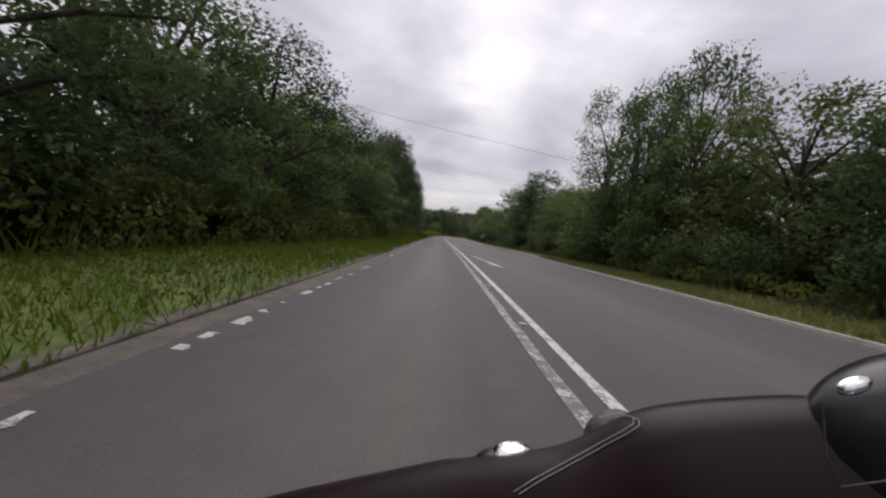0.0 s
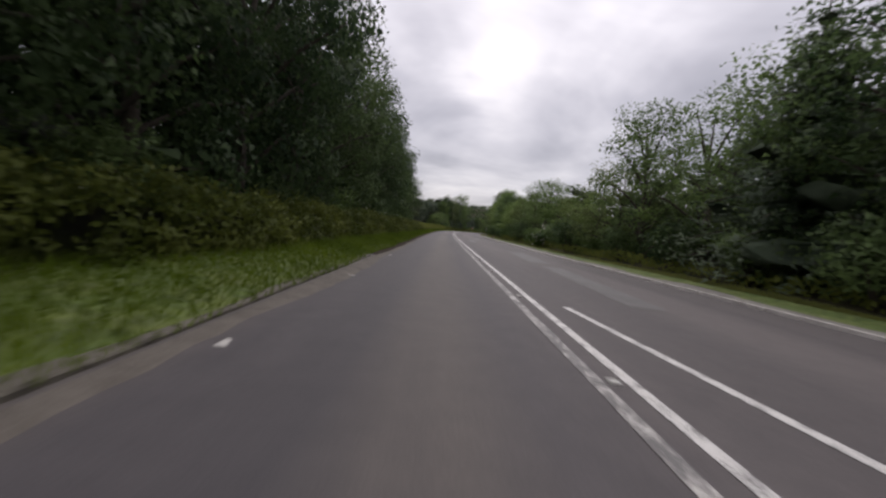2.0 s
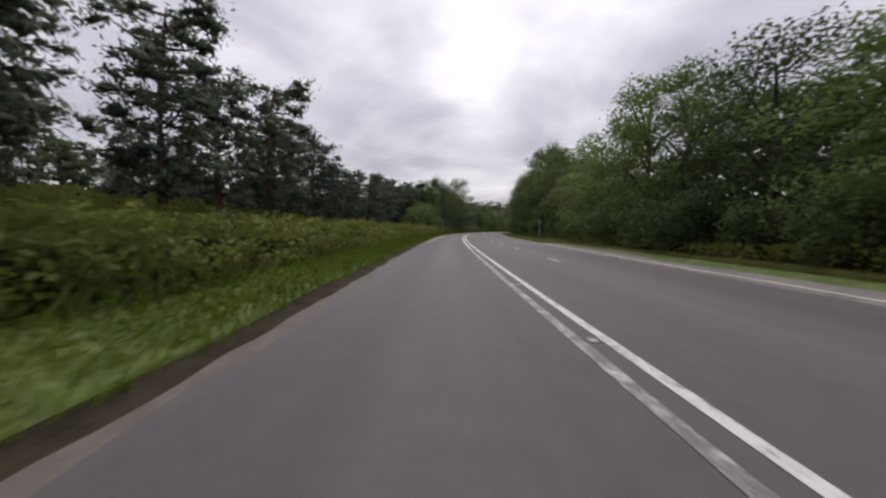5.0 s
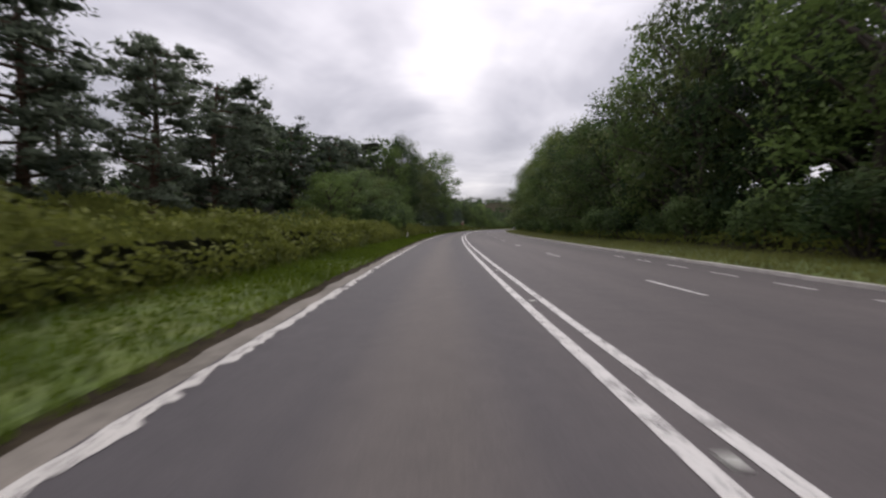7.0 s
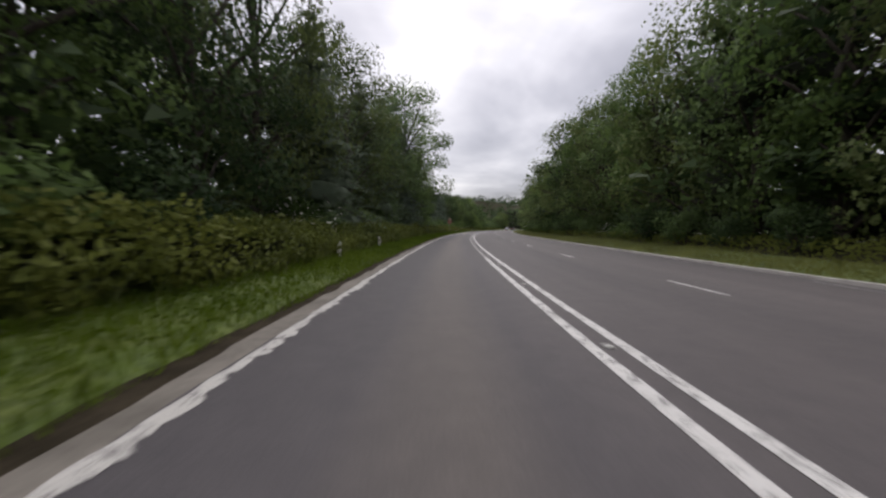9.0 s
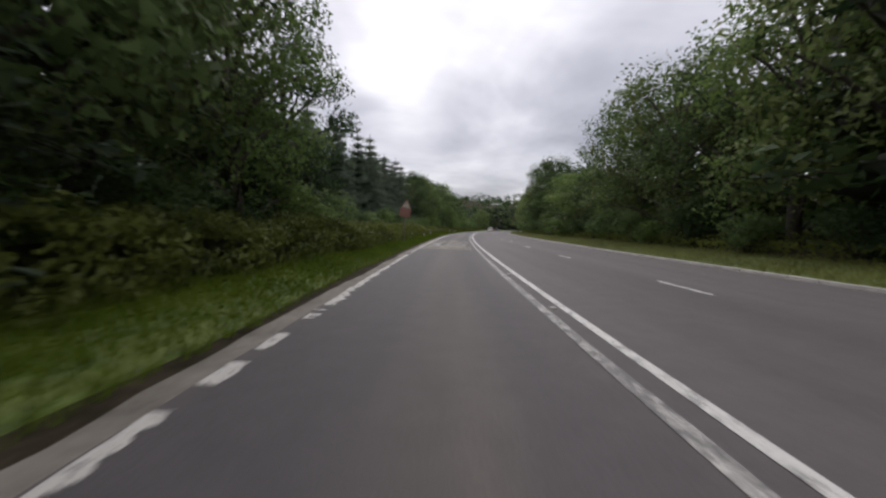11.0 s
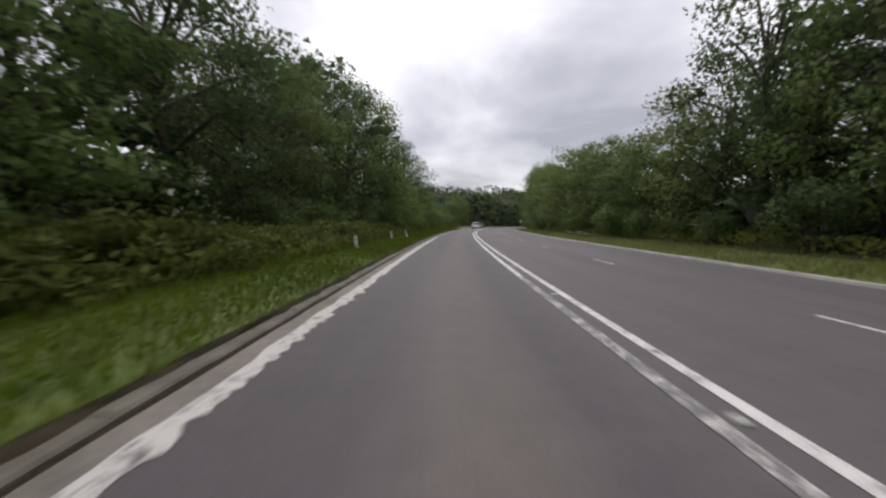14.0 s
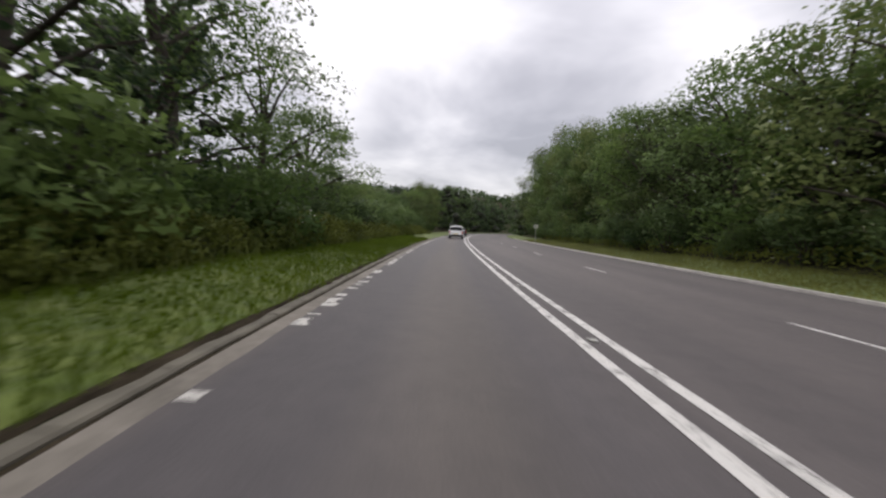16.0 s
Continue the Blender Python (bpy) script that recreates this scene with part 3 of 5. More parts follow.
def conifer(name, seed, height, radius, base, count, size, label):
    """A spruce: straight trunk and drooping whorls that shorten to a pointed top."""
    rng = np.random.default_rng(seed)
    tree = new(name)
    v, f = tube([(0, 0, -.3), (0.05, 0, height * .5), (0, .05, height)], [height * .02, height * .012, .015], 8)
    pts, outs = [], []
    tiers = int((height - base) / .62)
    for i in range(tiers):
        q = i / tiers
        z = base + (height - base) * q
        reach = radius * (1 - q) ** .8 * rng.uniform(.8, 1.1) + .12
        arms = 7 if q < .7 else 5
        for k in range(arms):
            w = 2 * math.pi * (k + rng.uniform(-.25, .25)) / arms + i
            r = reach * rng.uniform(.75, 1.1)
            d = np.array([math.cos(w), math.sin(w), 0])
            n = max(4, int(count / (tiers * arms) * (r / (radius * .55))))
            u = rng.uniform(.12, 1, n)
            p = d * (r * u)[:, None] + np.array([0, 0, z]) + np.stack([0 * u, 0 * u, .12 * r * (u - .3) - .42 * r * u ** 2], 1)
            p += rng.normal(size=(n, 3)) * np.array([.13, .13, .08]) * (1 + r * .25)
            pts.append(p)
            outs.append(np.tile(d * .5, (n, 1)))
            if k % 2 == 0:
                a, b = tube([(0, 0, z), d * r * .5 + np.array([0, 0, z - .05 * r]), d * r * .95 + np.array([0, 0, z - .3 * r])], [.035, .025, .008], 4)
                m = len(v)
                v.extend(a)
                f.extend([tuple(j + m for j in g) for g in b])
    part("trunk", mesh_of("trunk", v, f, M_BARK, True), None, tree)
    mass = [((.25 * math.cos(k * 2.4) * (1 - k / tiers) * radius, .25 * math.sin(k * 2.4) * (1 - k / tiers) * radius, base + (height - base) * k / tiers - .15), .62 * radius * (1 - k / tiers) ** .8 + .08) for k in range(tiers)]
    pv, pf, pn = joined(leaves(rng, np.concatenate(pts), size, .5, np.concatenate(outs), .34, False), solid_cores(rng, mass, 2, .62, .55))
    part("crown", mesh_of("crown", pv, pf, M_SPRUCE, normals=pn), None, tree)
    return tagged(tree, label, "tree", "woodland beside the road")


def pine(name, seed, height, label):
    """A Scots pine: bare lower trunk, irregular limbs, flat pads of needles."""
    rng = np.random.default_rng(seed)
    tree = new(name)
    bend = rng.uniform(-.5, .5, 2)
    trunk = [Vector((bend[0] * math.sin(k * 3), bend[1] * math.sin(k * 2.2), -.3 + height * .97 * k)) for k in (0, .2, .4, .6, .8, 1)]
    v, f = tube(trunk, [height * .02 * q for q in (1.2, 1, .85, .7, .45, .12)], 8)
    pts, outs, pads = [], [], []
    for i in range(26):
        q = .22 + .78 * (i + rng.uniform(0, .9)) / 26
        root = trunk[0].lerp(trunk[-1], min(q, .97))
        w = i * 2.4 + rng.uniform(-.6, .6)
        reach = height * (.26 - .15 * max(0, q - .5)) * rng.uniform(.45, 1.0) * (.75 if q < .4 else 1)
        tip = root + Vector((math.cos(w) * reach, math.sin(w) * reach, reach * rng.uniform(.0, .4)))
        a, b = tube([root, root.lerp(tip, .5) - Vector((0, 0, .12)), tip], [height * .007, height * .005, .012], 5)
        m = len(v)
        v.extend(a)
        f.extend([tuple(j + m for j in g) for g in b])
        for k in range(7):
            c = root.lerp(tip, rng.uniform(.45, 1.1)) + Vector(rng.normal(size=3) * .3)
            p, u = clump_points(rng, c, rng.uniform(.42, .85), 30, .5)
            pts.append(p)
            outs.append(u)
            pads.append((c, rng.uniform(.3, .62)))
    part("trunk", mesh_of("trunk", v, f, M_PINE_BARK, True), None, tree)
    pv, pf, pn = joined(leaves(rng, np.concatenate(pts), .27, .0, np.concatenate(outs), .35), solid_cores(rng, pads, 1, .5, .5))
    part("crown", mesh_of("crown", pv, pf, M_PINE, normals=pn), None, tree)
    return tagged(tree, label, "tree", "woodland beside the road")


def bush(name, seed, height, radius, count, size, mat, label):
    rng = np.random.default_rng(seed)
    shrub = new(name)
    v, f = [], []
    pts, outs = [], []
    for i in range(11):
        w = i * 2.4
        r = radius * rng.uniform(.15, .75)
        c = np.array([r * math.cos(w), r * math.sin(w), height * rng.uniform(.22, .78)])
        a, b = tube([(0.1 * math.cos(w), .1 * math.sin(w), -.2), tuple(c * .5), tuple(c)], [.05, .035, .01], 5)
        m = len(v)
        v.extend(a)
        f.extend([tuple(j + m for j in g) for g in b])
        p, u = clump_points(rng, c, radius * rng.uniform(.35, .55), count // 11, .85)
        p[:, 2] = np.abs(p[:, 2])
        pts.append(p)
        outs.append(u)
    part("stem", mesh_of("stem", v, f, M_BARK, True), None, shrub)
    pv, pf, pn = leaves(rng, np.concatenate(pts), size, .4, np.concatenate(outs), .72, False)
    part("foliage", mesh_of("foliage", pv, pf, mat, normals=pn), None, shrub)
    return tagged(shrub, label, "shrub", "shrubs along the verge")


# one of each kind, 10 m tall for trees; each stands at a place of its own below
KINDS = {
    "broad": [broadleaf("broadleaf_tree", 1, 10, 3.9, 1.2, 8200, .185, M_LEAF, 0, "dark green broad-leaved tree with a dense crown"),
              broadleaf("broadleaf_tree", 2, 10, 4.3, 1.0, 8200, .185, M_LEAF_OLIVE, .15, "spreading broad-leaved tree in dull green leaf"),
              broadleaf("broadleaf_tree", 3, 10, 3.6, .8, 8200, .185, M_LEAF_LIGHT, .1, "light green broad-leaved tree, leafy to the ground"),
              broadleaf("broadleaf_tree", 15, 10, 4.0, .9, 8200, .185, M_LEAF, .1, "broad-leaved tree with a rounded green crown", 40)],
    "near": [broadleaf("broadleaf_tree", 21, 10, 3.9, 1.2, 12500, .165, M_LEAF, 0, "dark green broad-leaved tree with a dense crown", 38),
             broadleaf("broadleaf_tree", 22, 10, 4.2, 1.0, 12500, .165, M_LEAF_OLIVE, .1, "spreading broad-leaved tree in dull green leaf", 36),
             broadleaf("broadleaf_tree", 23, 10, 3.6, .8, 12500, .165, M_LEAF_LIGHT, .1, "light green broad-leaved tree, leafy to the ground", 38)],
    # for the early left wood; its shade is carried by the leaf colour
    "dark": [broadleaf("broadleaf_tree", 24, 10, 4.0, .9, 12500, .165, M_LEAF_SHADED, 0, "broad-leaved tree in heavy leaf, coloured dark for shade", 40),
             broadleaf("broadleaf_tree", 25, 10, 3.8, 1.1, 12500, .165, M_LEAF_SHADED, .1, "tree with layered leafy boughs, coloured dark for shade", 34)],
    "airy": [broadleaf("broadleaf_tree", 4, 10, 3.4, 2.0, 8200, .15, M_LEAF_LIGHT, .6, "thin-crowned tree with sky showing between its leaves", 28),
             broadleaf("broadleaf_tree", 5, 10, 3.8, 2.0, 8200, .15, M_LEAF_SHADED, .5, "sparse tree with visible limbs and loose dark leaves", 26)],
    "spruce": [conifer("spruce_tree", 6, 10, 2.5, .8, 8500, .19, "dark spruce with drooping branches and a pointed top"),
               conifer("spruce_tree", 7, 10, 2.1, 1.2, 8000, .18, "narrow dark spruce with a pointed top")],
    "pine": [pine("pine_tree", 8, 10, "tall pine with a bare trunk and dark needle pads"),
             pine("pine_tree", 9, 10, "crooked pine with open, dark crown")],
    # dark leaves and cores paint shade into the gaps of the front row
    "back": [broadleaf("woodland_tree", 10, 10, 4.4, .4, 1500, .4, M_LEAF_SHADED, 0, "dark broad-leaved tree deep in the wood", 20, True),
             broadleaf("woodland_tree", 11, 10, 4.0, .3, 1500, .4, M_LEAF_SHADED, 0, "dark broad-leaved tree deep in the wood", 20, True)],
    "bush": [bush("shrub", 12, 2.6, 1.7, 2300, .145, M_LEAF, "dense dark green shrub at the wood's edge"),
             bush("shrub", 13, 2.2, 1.6, 2300, .145, M_LEAF_LIGHT, "light green bramble shrub at the wood's edge"),
             bush("shrub", 14, 2.4, 1.5, 2300, .145, M_BLOSSOM, "green thorn shrub with white blossom")],
}
used = set()


def plant(kind, pick, s, d, z, height, width=1.0, turn=0.0):
    proto = KINDS[kind][pick % len(KINDS[kind])]
    k = height / (10 if kind != "bush" else 2.4)
    p = place(s, d, z)
    m = pose(p.x, p.y, p.z, 0, 0, turn)
    ob = proto if proto not in used else copy_thing(proto, m)
    used.add(proto)
    ob.matrix_basis = m @ Matrix.Diagonal((k * width, k * width, k, 1))
    return ob


# wood's height along the road, left and right: station, metres
LEFT_TOP = [(-10, 9.4), (10, 8.1), (22, 8.5), (28, 7.4), (33, 6.5), (39, 6.7), (42, 8.6), (46, 10.8), (52, 12.5), (60, 13.2), (68, 13), (74, 13), (80, 12), (92, 10.4), (99, 11), (108, 9.4), (118, 9), (130, 9.8), (142, 10), (152, 7.6),
            (165, 8.2), (174, 8.5), (185, 8.6), (192, 9.1), (200, 11.1), (206, 11.1), (214, 13.4), (226, 12.4), (236, 12.5), (252, 14.8), (262, 13), (273, 9), (285, 9.2), (296, 9.2), (303, 10.4), (308, 8.9), (313, 9.2), (321, 9), (328, 9.8), (333, 7.4), (337, 8.6), (341, 11.6),
            (343, 12.8), (353, 11), (372, 10.8), (380, 9), (384, 4.5), (420, 4.5), (440, 9), (500, 11)]
RIGHT_TOP = [(-10, 7), (12, 7.3), (20, 8.6), (26, 7), (34, 5.6), (40, 7.2), (45, 7), (49, 7.4), (53, 9), (57, 10), (60, 9.8), (63, 8.6), (67, 9.6), (71, 10.6), (74, 9), (77, 6), (82, 5.2), (92, 5.6), (95, 6.0), (98, 8.6), (102, 8.4), (106, 6.2), (112, 6.6), (124, 7), (130, 8.4), (136, 10.6),
             (141, 11), (146, 8.6), (156, 7), (163, 8.2), (171, 11.2), (179, 14), (188, 14.6), (194, 12.4), (199, 9.6), (204, 12.6), (211, 14.8), (218, 15.4), (228, 14.6), (246, 13.8), (258, 15.5), (267, 13), (275, 10.5), (283, 13.4), (288, 12), (292, 7.4), (303, 7.4),
             (308, 6.8), (312, 8.4), (317, 12.2), (323, 13.2), (330, 13), (336, 13.2), (341, 9), (349, 7.4), (356, 8.4), (362, 10), (369, 10.6), (376, 9.8), (384, 10.2), (395, 11.2), (410, 13), (418, 15.5), (430, 16), (450, 15), (500, 10)]


TALLER = 1.07


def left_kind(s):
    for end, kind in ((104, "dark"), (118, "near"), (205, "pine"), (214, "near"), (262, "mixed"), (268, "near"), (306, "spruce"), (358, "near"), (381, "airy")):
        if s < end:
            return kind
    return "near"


rng = random.Random(5)
n = 0
s = -6.0
while s < 450:
    top = TALLER * float(np.interp(s, *zip(*LEFT_TOP)))
    kind = left_kind(s)
    if kind == "mixed":
        kind = rng.choice(["near", "spruce"])
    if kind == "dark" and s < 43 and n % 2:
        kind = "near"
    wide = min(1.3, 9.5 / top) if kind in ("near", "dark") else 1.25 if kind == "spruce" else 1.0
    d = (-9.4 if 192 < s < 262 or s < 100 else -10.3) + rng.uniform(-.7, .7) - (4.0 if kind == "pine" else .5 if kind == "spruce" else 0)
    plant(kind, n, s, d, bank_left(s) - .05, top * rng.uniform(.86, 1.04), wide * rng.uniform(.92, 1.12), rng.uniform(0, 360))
    n += 1
    s += rng.uniform(4.6, 6.2) * (.62 if kind == "spruce" else .9 if kind == "pine" else 1 if top > 6 else .7)
# two loose trees that lean out towards the road
plant("airy", 0, 30.0, right_kerb(30) + 3.2, .3, 12.8, .72, 40)
plant("spruce", 0, 60.0, right_kerb(60) + 4.8, .3, 11.2, 1.5, 80)
for k in range(6):
    plant("back", k, 60 + 4.5 * k, right_kerb(64) + 9.2 + .6 * (k % 2), .6, 5.2 + .4 * (k % 3), 1.1, 71 * k)
plant("airy", 1, 26.5, right_kerb(27) + 3.6, .3, 11.5, .7, 200)
for k in range(9):
    plant("back", k, 6 + 4.2 * k, right_kerb(10) + 8.6 + .8 * (k % 2), .6, 5.6 + .5 * (k % 3), 1.1, 47 * k)
for k, (s, top) in enumerate(((185.5, 4.6), (190, 5.4), (194.5, 6.2), (199, 6.0), (203.5, 6.6))):
    plant("near", (2, 0, 1)[k % 3], s, -9.8 + .4 * (k % 2), bank_left(s) - .05, top, 1.35, 59 * k)
for k in range(13):
    plant("back", k, 36 + 6.2 * k, -20.5 + .9 * (k % 3), .9, 11 + .6 * (k % 4), 1.4, 37 * k)
for k in range(7):
    plant("back", k, 72 + 4.7 * k, -15.2 - .7 * (k % 2), .8, 12.8 + .5 * (k % 3), 1.05, 83 * k)
# a tall round-headed oak above the rest
plant("near", 0, 252.0, -8.6, .4, 18.4, .74, 110)
plant("broad", 3, 22.0, right_kerb(22) + 4.9, .3, 12.2, .66, 20)
plant("broad", 0, 27.0, right_kerb(27) + 5.0, .3, 12.6, .62, 75)
for k, (s, d, top) in enumerate(((188, -7.7, 2.5), (191.5, -7.3, 3.0), (195, -7.5, 3.3), (199, -7.4, 3.0), (203, -7.6, 3.2), (207, -7.9, 2.8))):
    plant("bush", k % 2, s, d, bank_left(s) - .05, top, 1.1, 97 * k)
plant("near", 2, 36.5, -8.9, .4, 8.3, .95, 130)
plant("bush", 1, 35.0, right_kerb(35) + 3.9, .3, 3.6, 1.1, 10)
plant("bush", 2, 86.0, right_kerb(86) + 3.1, .2, 3.3, 1.1, 60)
plant("bush", 2, 297.0, right_kerb(297) + 4.6, .4, 3.8, 1.0, 150)
for k, (s, d, top) in enumerate(((294, -8.2, 2.1), (298, -8.5, 2.3), (302, -8.2, 2.0), (305.5, -8.3, 2.5), (310, -8.0, 2.8), (314, -8.2, 3.2), (347, -8.0, 4.6), (353, -7.8, 5.2), (359, -8.1, 5.0), (366, -7.7, 3.4), (373, -7.9, 3.2))):
    plant("bush" if top < 4 else "near", 1 if top < 4 else 2, s, d, bank_left(s), top, 1.15 if top < 4 else 1.3, 67 * k)
# second row and the wood's depth
s = -4.0
while s < 470:
    top = TALLER * float(np.interp(s, *zip(*LEFT_TOP)))
    if 112 < s < 184:
        plant("pine", n, s, -19.5 + rng.uniform(-2, 2), .9, top * rng.uniform(.6, .85), .9, rng.uniform(0, 360))
        s -= .8
    else:
        low = .45 if 352 < s < 384 else 1
        plant("back", n, s, -15.6 + rng.uniform(-1.3, 1.3), .6, low * top * rng.uniform(.78, .95), 1.25 / low ** .5, rng.uniform(0, 360))
    n += 1
    s += rng.uniform(5.2, 7.0)
s = -4.0
while s < 450:
    top = TALLER * float(np.interp(s, *zip(*RIGHT_TOP)))
    kind = "airy" if 63 < s < 69 else "broad"
    wide = min(1.35, (9.5 if s < 140 else 11.5) / top)
    plant(kind, 3 * (n % 2) if 44 < s < 63 else 2 if 84 < s < 150 and n % 5 < 3 else n + (n // 3), s, right_kerb(s) + (5.6 if s < 150 else 6.8) + rng.uniform(-.6, .6), bank_right(s) + .15, top * rng.uniform(.88, 1.04), wide * rng.uniform(.95, 1.15), rng.uniform(0, 360))
    n += 1
    s += rng.uniform(4.6, 6.0) * (1 if top > 7 else .8)
s = -4.0
while s < 470:
    top = TALLER * float(np.interp(s, *zip(*RIGHT_TOP)))
    plant("back", n, s, right_kerb(s) + 11.3 + rng.uniform(-1.3, 1.3), .9, top * rng.uniform(.75, .92), 1.25, rng.uniform(0, 360))
    n += 1
    s += rng.uniform(4.6, 6.2)
for side in (-1, 1):
    s = -3.0
    while s < 440:
        d = -8.3 if side < 0 else right_kerb(s) + (3.4 if s < 150 else 4.3)
        if side < 0 and 112 < s < 184:
            d = -11.0 + rng.uniform(-1, 1)
        pick = 0 if side > 0 and rng.random() < .6 else n
        if pick % 3 == 2 and rng.random() < .75:
            pick = 0
        plant("bush", pick, s, d + rng.uniform(-.5, .5), bank_left(s) if side < 0 else bank_right(s), rng.uniform(1.6, 2.9) * (.5 if side < 0 and 112 < s < 184 else 1), rng.uniform(.9, 1.2), rng.uniform(0, 360))
        n += 1
        s += rng.uniform(3.4, 5.5)
for k, (s, d) in enumerate(((259, -14), (263, -17), (266, -13.5), (270, -15), (274, -17.5), (279, -14.5), (284, -16), (376, -14))):
    plant("back", k, s, d, .6, 8.8, 1.2, 83 * k)
for k in range(22):
    plant("back", k, 106 + 4.4 * k, -28 + 2.5 * math.sin(k * 2.1), 2.4, 4.2 + .9 * math.sin(k * 1.7), 1.3, 61 * k)
# deep wood and far hillside behind the bend
for s, d, top in [(470 + 9 * i, -14 + 3 * (i % 3), 12 + i % 4) for i in range(16)] + [(470 + 9 * i, 14 + 4 * (i % 3), 12 + i % 3) for i in range(16)]:
    plant("back", n, s, d, .5, top, 1.2, n * 47.0)
    n += 1


# a wooded hill beyond the bend
hub = place(370, 0)
azimuths, rings = np.radians(np.linspace(-60, 95, 63)), np.array([230, 300, 360, 430, 520, 640, 820])
lift = np.array([-2, 7, 20, 36, 45, 50, 38])
v, f = [], []
for i, a in enumerate(azimuths):
    for r, h in zip(rings, lift):
        n1 = noise.noise(Vector((math.cos(a) * r * .006, math.sin(a) * r * .006, 3.0)))
        n2 = noise.noise(Vector((math.cos(a) * r * .019, math.sin(a) * r * .019, 9.0)))
        v.append((hub.x + r * math.sin(a), hub.y + r * math.cos(a), h * (1 + .35 * n1 + .3 * n2)))
    if i:
        k = i * 7
        f += [(k - 7 + j, k + j, k + j + 1, k - 6 + j) for j in range(6)]
hill = tagged(new("hillside", mesh_of("hillside", v, f, M_LITTER_SHADED, True)), "distant hillside under dark woodland", "hill", kind="structure")
g = np.random.default_rng(77)
az, rr = g.uniform(-1.04, 1.65, 5200), g.uniform(235, 640, 5200)
zz = np.interp(rr, rings, lift) * (1 + np.array([.35 * noise.noise(Vector((math.cos(a) * r * .006, math.sin(a) * r * .006, 3.0))) + .3 * noise.noise(Vector((math.cos(a) * r * .019, math.sin(a) * r * .019, 9.0))) for a, r in zip(az, rr)]))
cc, oo = [], []
for a, r, z in zip(az, rr, zz):
    p, u = clump_points(g, (hub.x + r * math.sin(a), hub.y + r * math.cos(a), z + 3), g.uniform(3, 6), 12, .8)
    cc.append(p)
    oo.append(u)
pv, pf, pn = leaves(g, np.concatenate(cc), 2.6, .4, np.concatenate(oo), .8, False)
tagged(new("far_wood", mesh_of("far_wood", pv, pf, M_LEAF, normals=pn)), "far wood of dark green crowns on the hill", "trees", kind="stuff")


# ---- verge plants ----
def scatter(name, seed, s0, s1, lo, hi, density, size, height, mat, label, aspect=.5, flat=0.0, ground_z=None, upright_blades=False):
    """Many small leaves over a strip of ground; one object of uncountable stuff."""
    g = np.random.default_rng(seed)
    n = int((s1 - s0) * density)
    s = g.uniform(s0, s1, n)
    u = g.uniform(0, 1, n)
    grid = np.arange(s0, s1 + 1, 2.0)
    l, h = np.interp(s, grid, [lo(x) for x in grid]), np.interp(s, grid, [hi(x) for x in grid])
    d = l + (h - l) * u
    prof = [np.array(ground_profile(x)) for x in grid]
    z = np.empty(n)
    cell = np.clip(((s - s0) / 2).astype(int), 0, len(grid) - 1)
    for c in np.unique(cell):
        m = cell == c
        z[m] = np.interp(d[m], prof[c][:, 0], prof[c][:, 1])
    if upright_blades:
        z = np.maximum(z, .03)
    patch = np.array([noise.noise(Vector((a * .25, b * .5, seed))) for a, b in zip(s, d)])
    hh = height * (1 + .7 * patch)
    a = np.interp(s, GRID_S, HEADING)
    across = 1 if lo(s0) < 0 else -1
    # plants lean and face out from the wood, over the road's edge
    front = np.stack([.6 * across * np.cos(a) - .8 * np.sin(a), -.6 * across * np.sin(a) - .8 * np.cos(a), 0 * a], 1)
    if upright_blades:
        base = places(s, d, 0.0)
        base[:, 2] = z
        w = g.uniform(0, 2 * math.pi, n)
        tall = np.maximum(hh * g.uniform(.5, 1.2, n), .03)
        lean = g.normal(size=(n, 2)) * tall[:, None] * .35
        wide = size * g.uniform(.6, 1.3, n)
        side = np.stack([np.cos(w) * wide, np.sin(w) * wide, 0 * w], 1)
        tip = base + np.concatenate([lean, tall[:, None]], 1)
        turn = np.sign((np.cross(2 * side, tip - base) * front).sum(1))[:, None]
        v = np.stack([base - side * turn, base + side * turn, tip], 1).reshape(-1, 3)
        f = np.arange(n * 3).reshape(-1, 3)
        nn = front * .35 + np.array([0, 0, .9]) + g.normal(size=(n, 3)) * .12
        nn = np.repeat(nn / np.linalg.norm(nn, axis=1)[:, None], 3, axis=0)
    else:
        c = places(s, d, 0.0)
        c[:, 2] = z + hh * g.uniform(0.05, 1, n) ** .7
        v, f, nn = leaves(g, c, size, flat, front * .7, aspect)
    return tagged(new(name, mesh_of(name, v, f, mat, normals=nn)), label, "plants", kind="stuff")


def herb_edge(s):
    """Where short grass gives way to tall weeds."""
    return float(np.interp(s, [-10, 25, 45, 60, 240, 280, 330, 360, 420], [-6.1, -6.1, -5.8, -5.3, -5.05, -4.95, -5.4, -6.0, -6.0])) + .3 * jitter(s, 41, .22) + .15 * jitter(s, 42, .9)


scatter("verge_grass_left", 31, -2, 400, lambda s: herb_edge(s) - .9, lambda s: (-3.69 if s < 292 else -3.72) + .11 * jitter(s, 5, .45) + .09 * jitter(s, 6, 1.9), 760, .0115, .16, M_GRASS, "short bright green grass on the verge", upright_blades=True)
scatter("verge_grass_right", 32, -2, 420, lambda s: right_kerb(s) + (1.75 if 36 < s < 150 else .2), lambda s: right_kerb(s) + (2.0 if s < 150 else 3.9), 300, .024, .16, M_GRASS_DULL, "dull yellow-green grass strip below the trees", upright_blades=True)
scatter("verge_weeds_left", 37, -2, 400, lambda s: herb_edge(s) - .2, lambda s: -3.9 + .2 * jitter(s, 45, .6), 95, .055, .2, M_WEEDS, "low dock, clover and plantain among the grass", .7, .4)


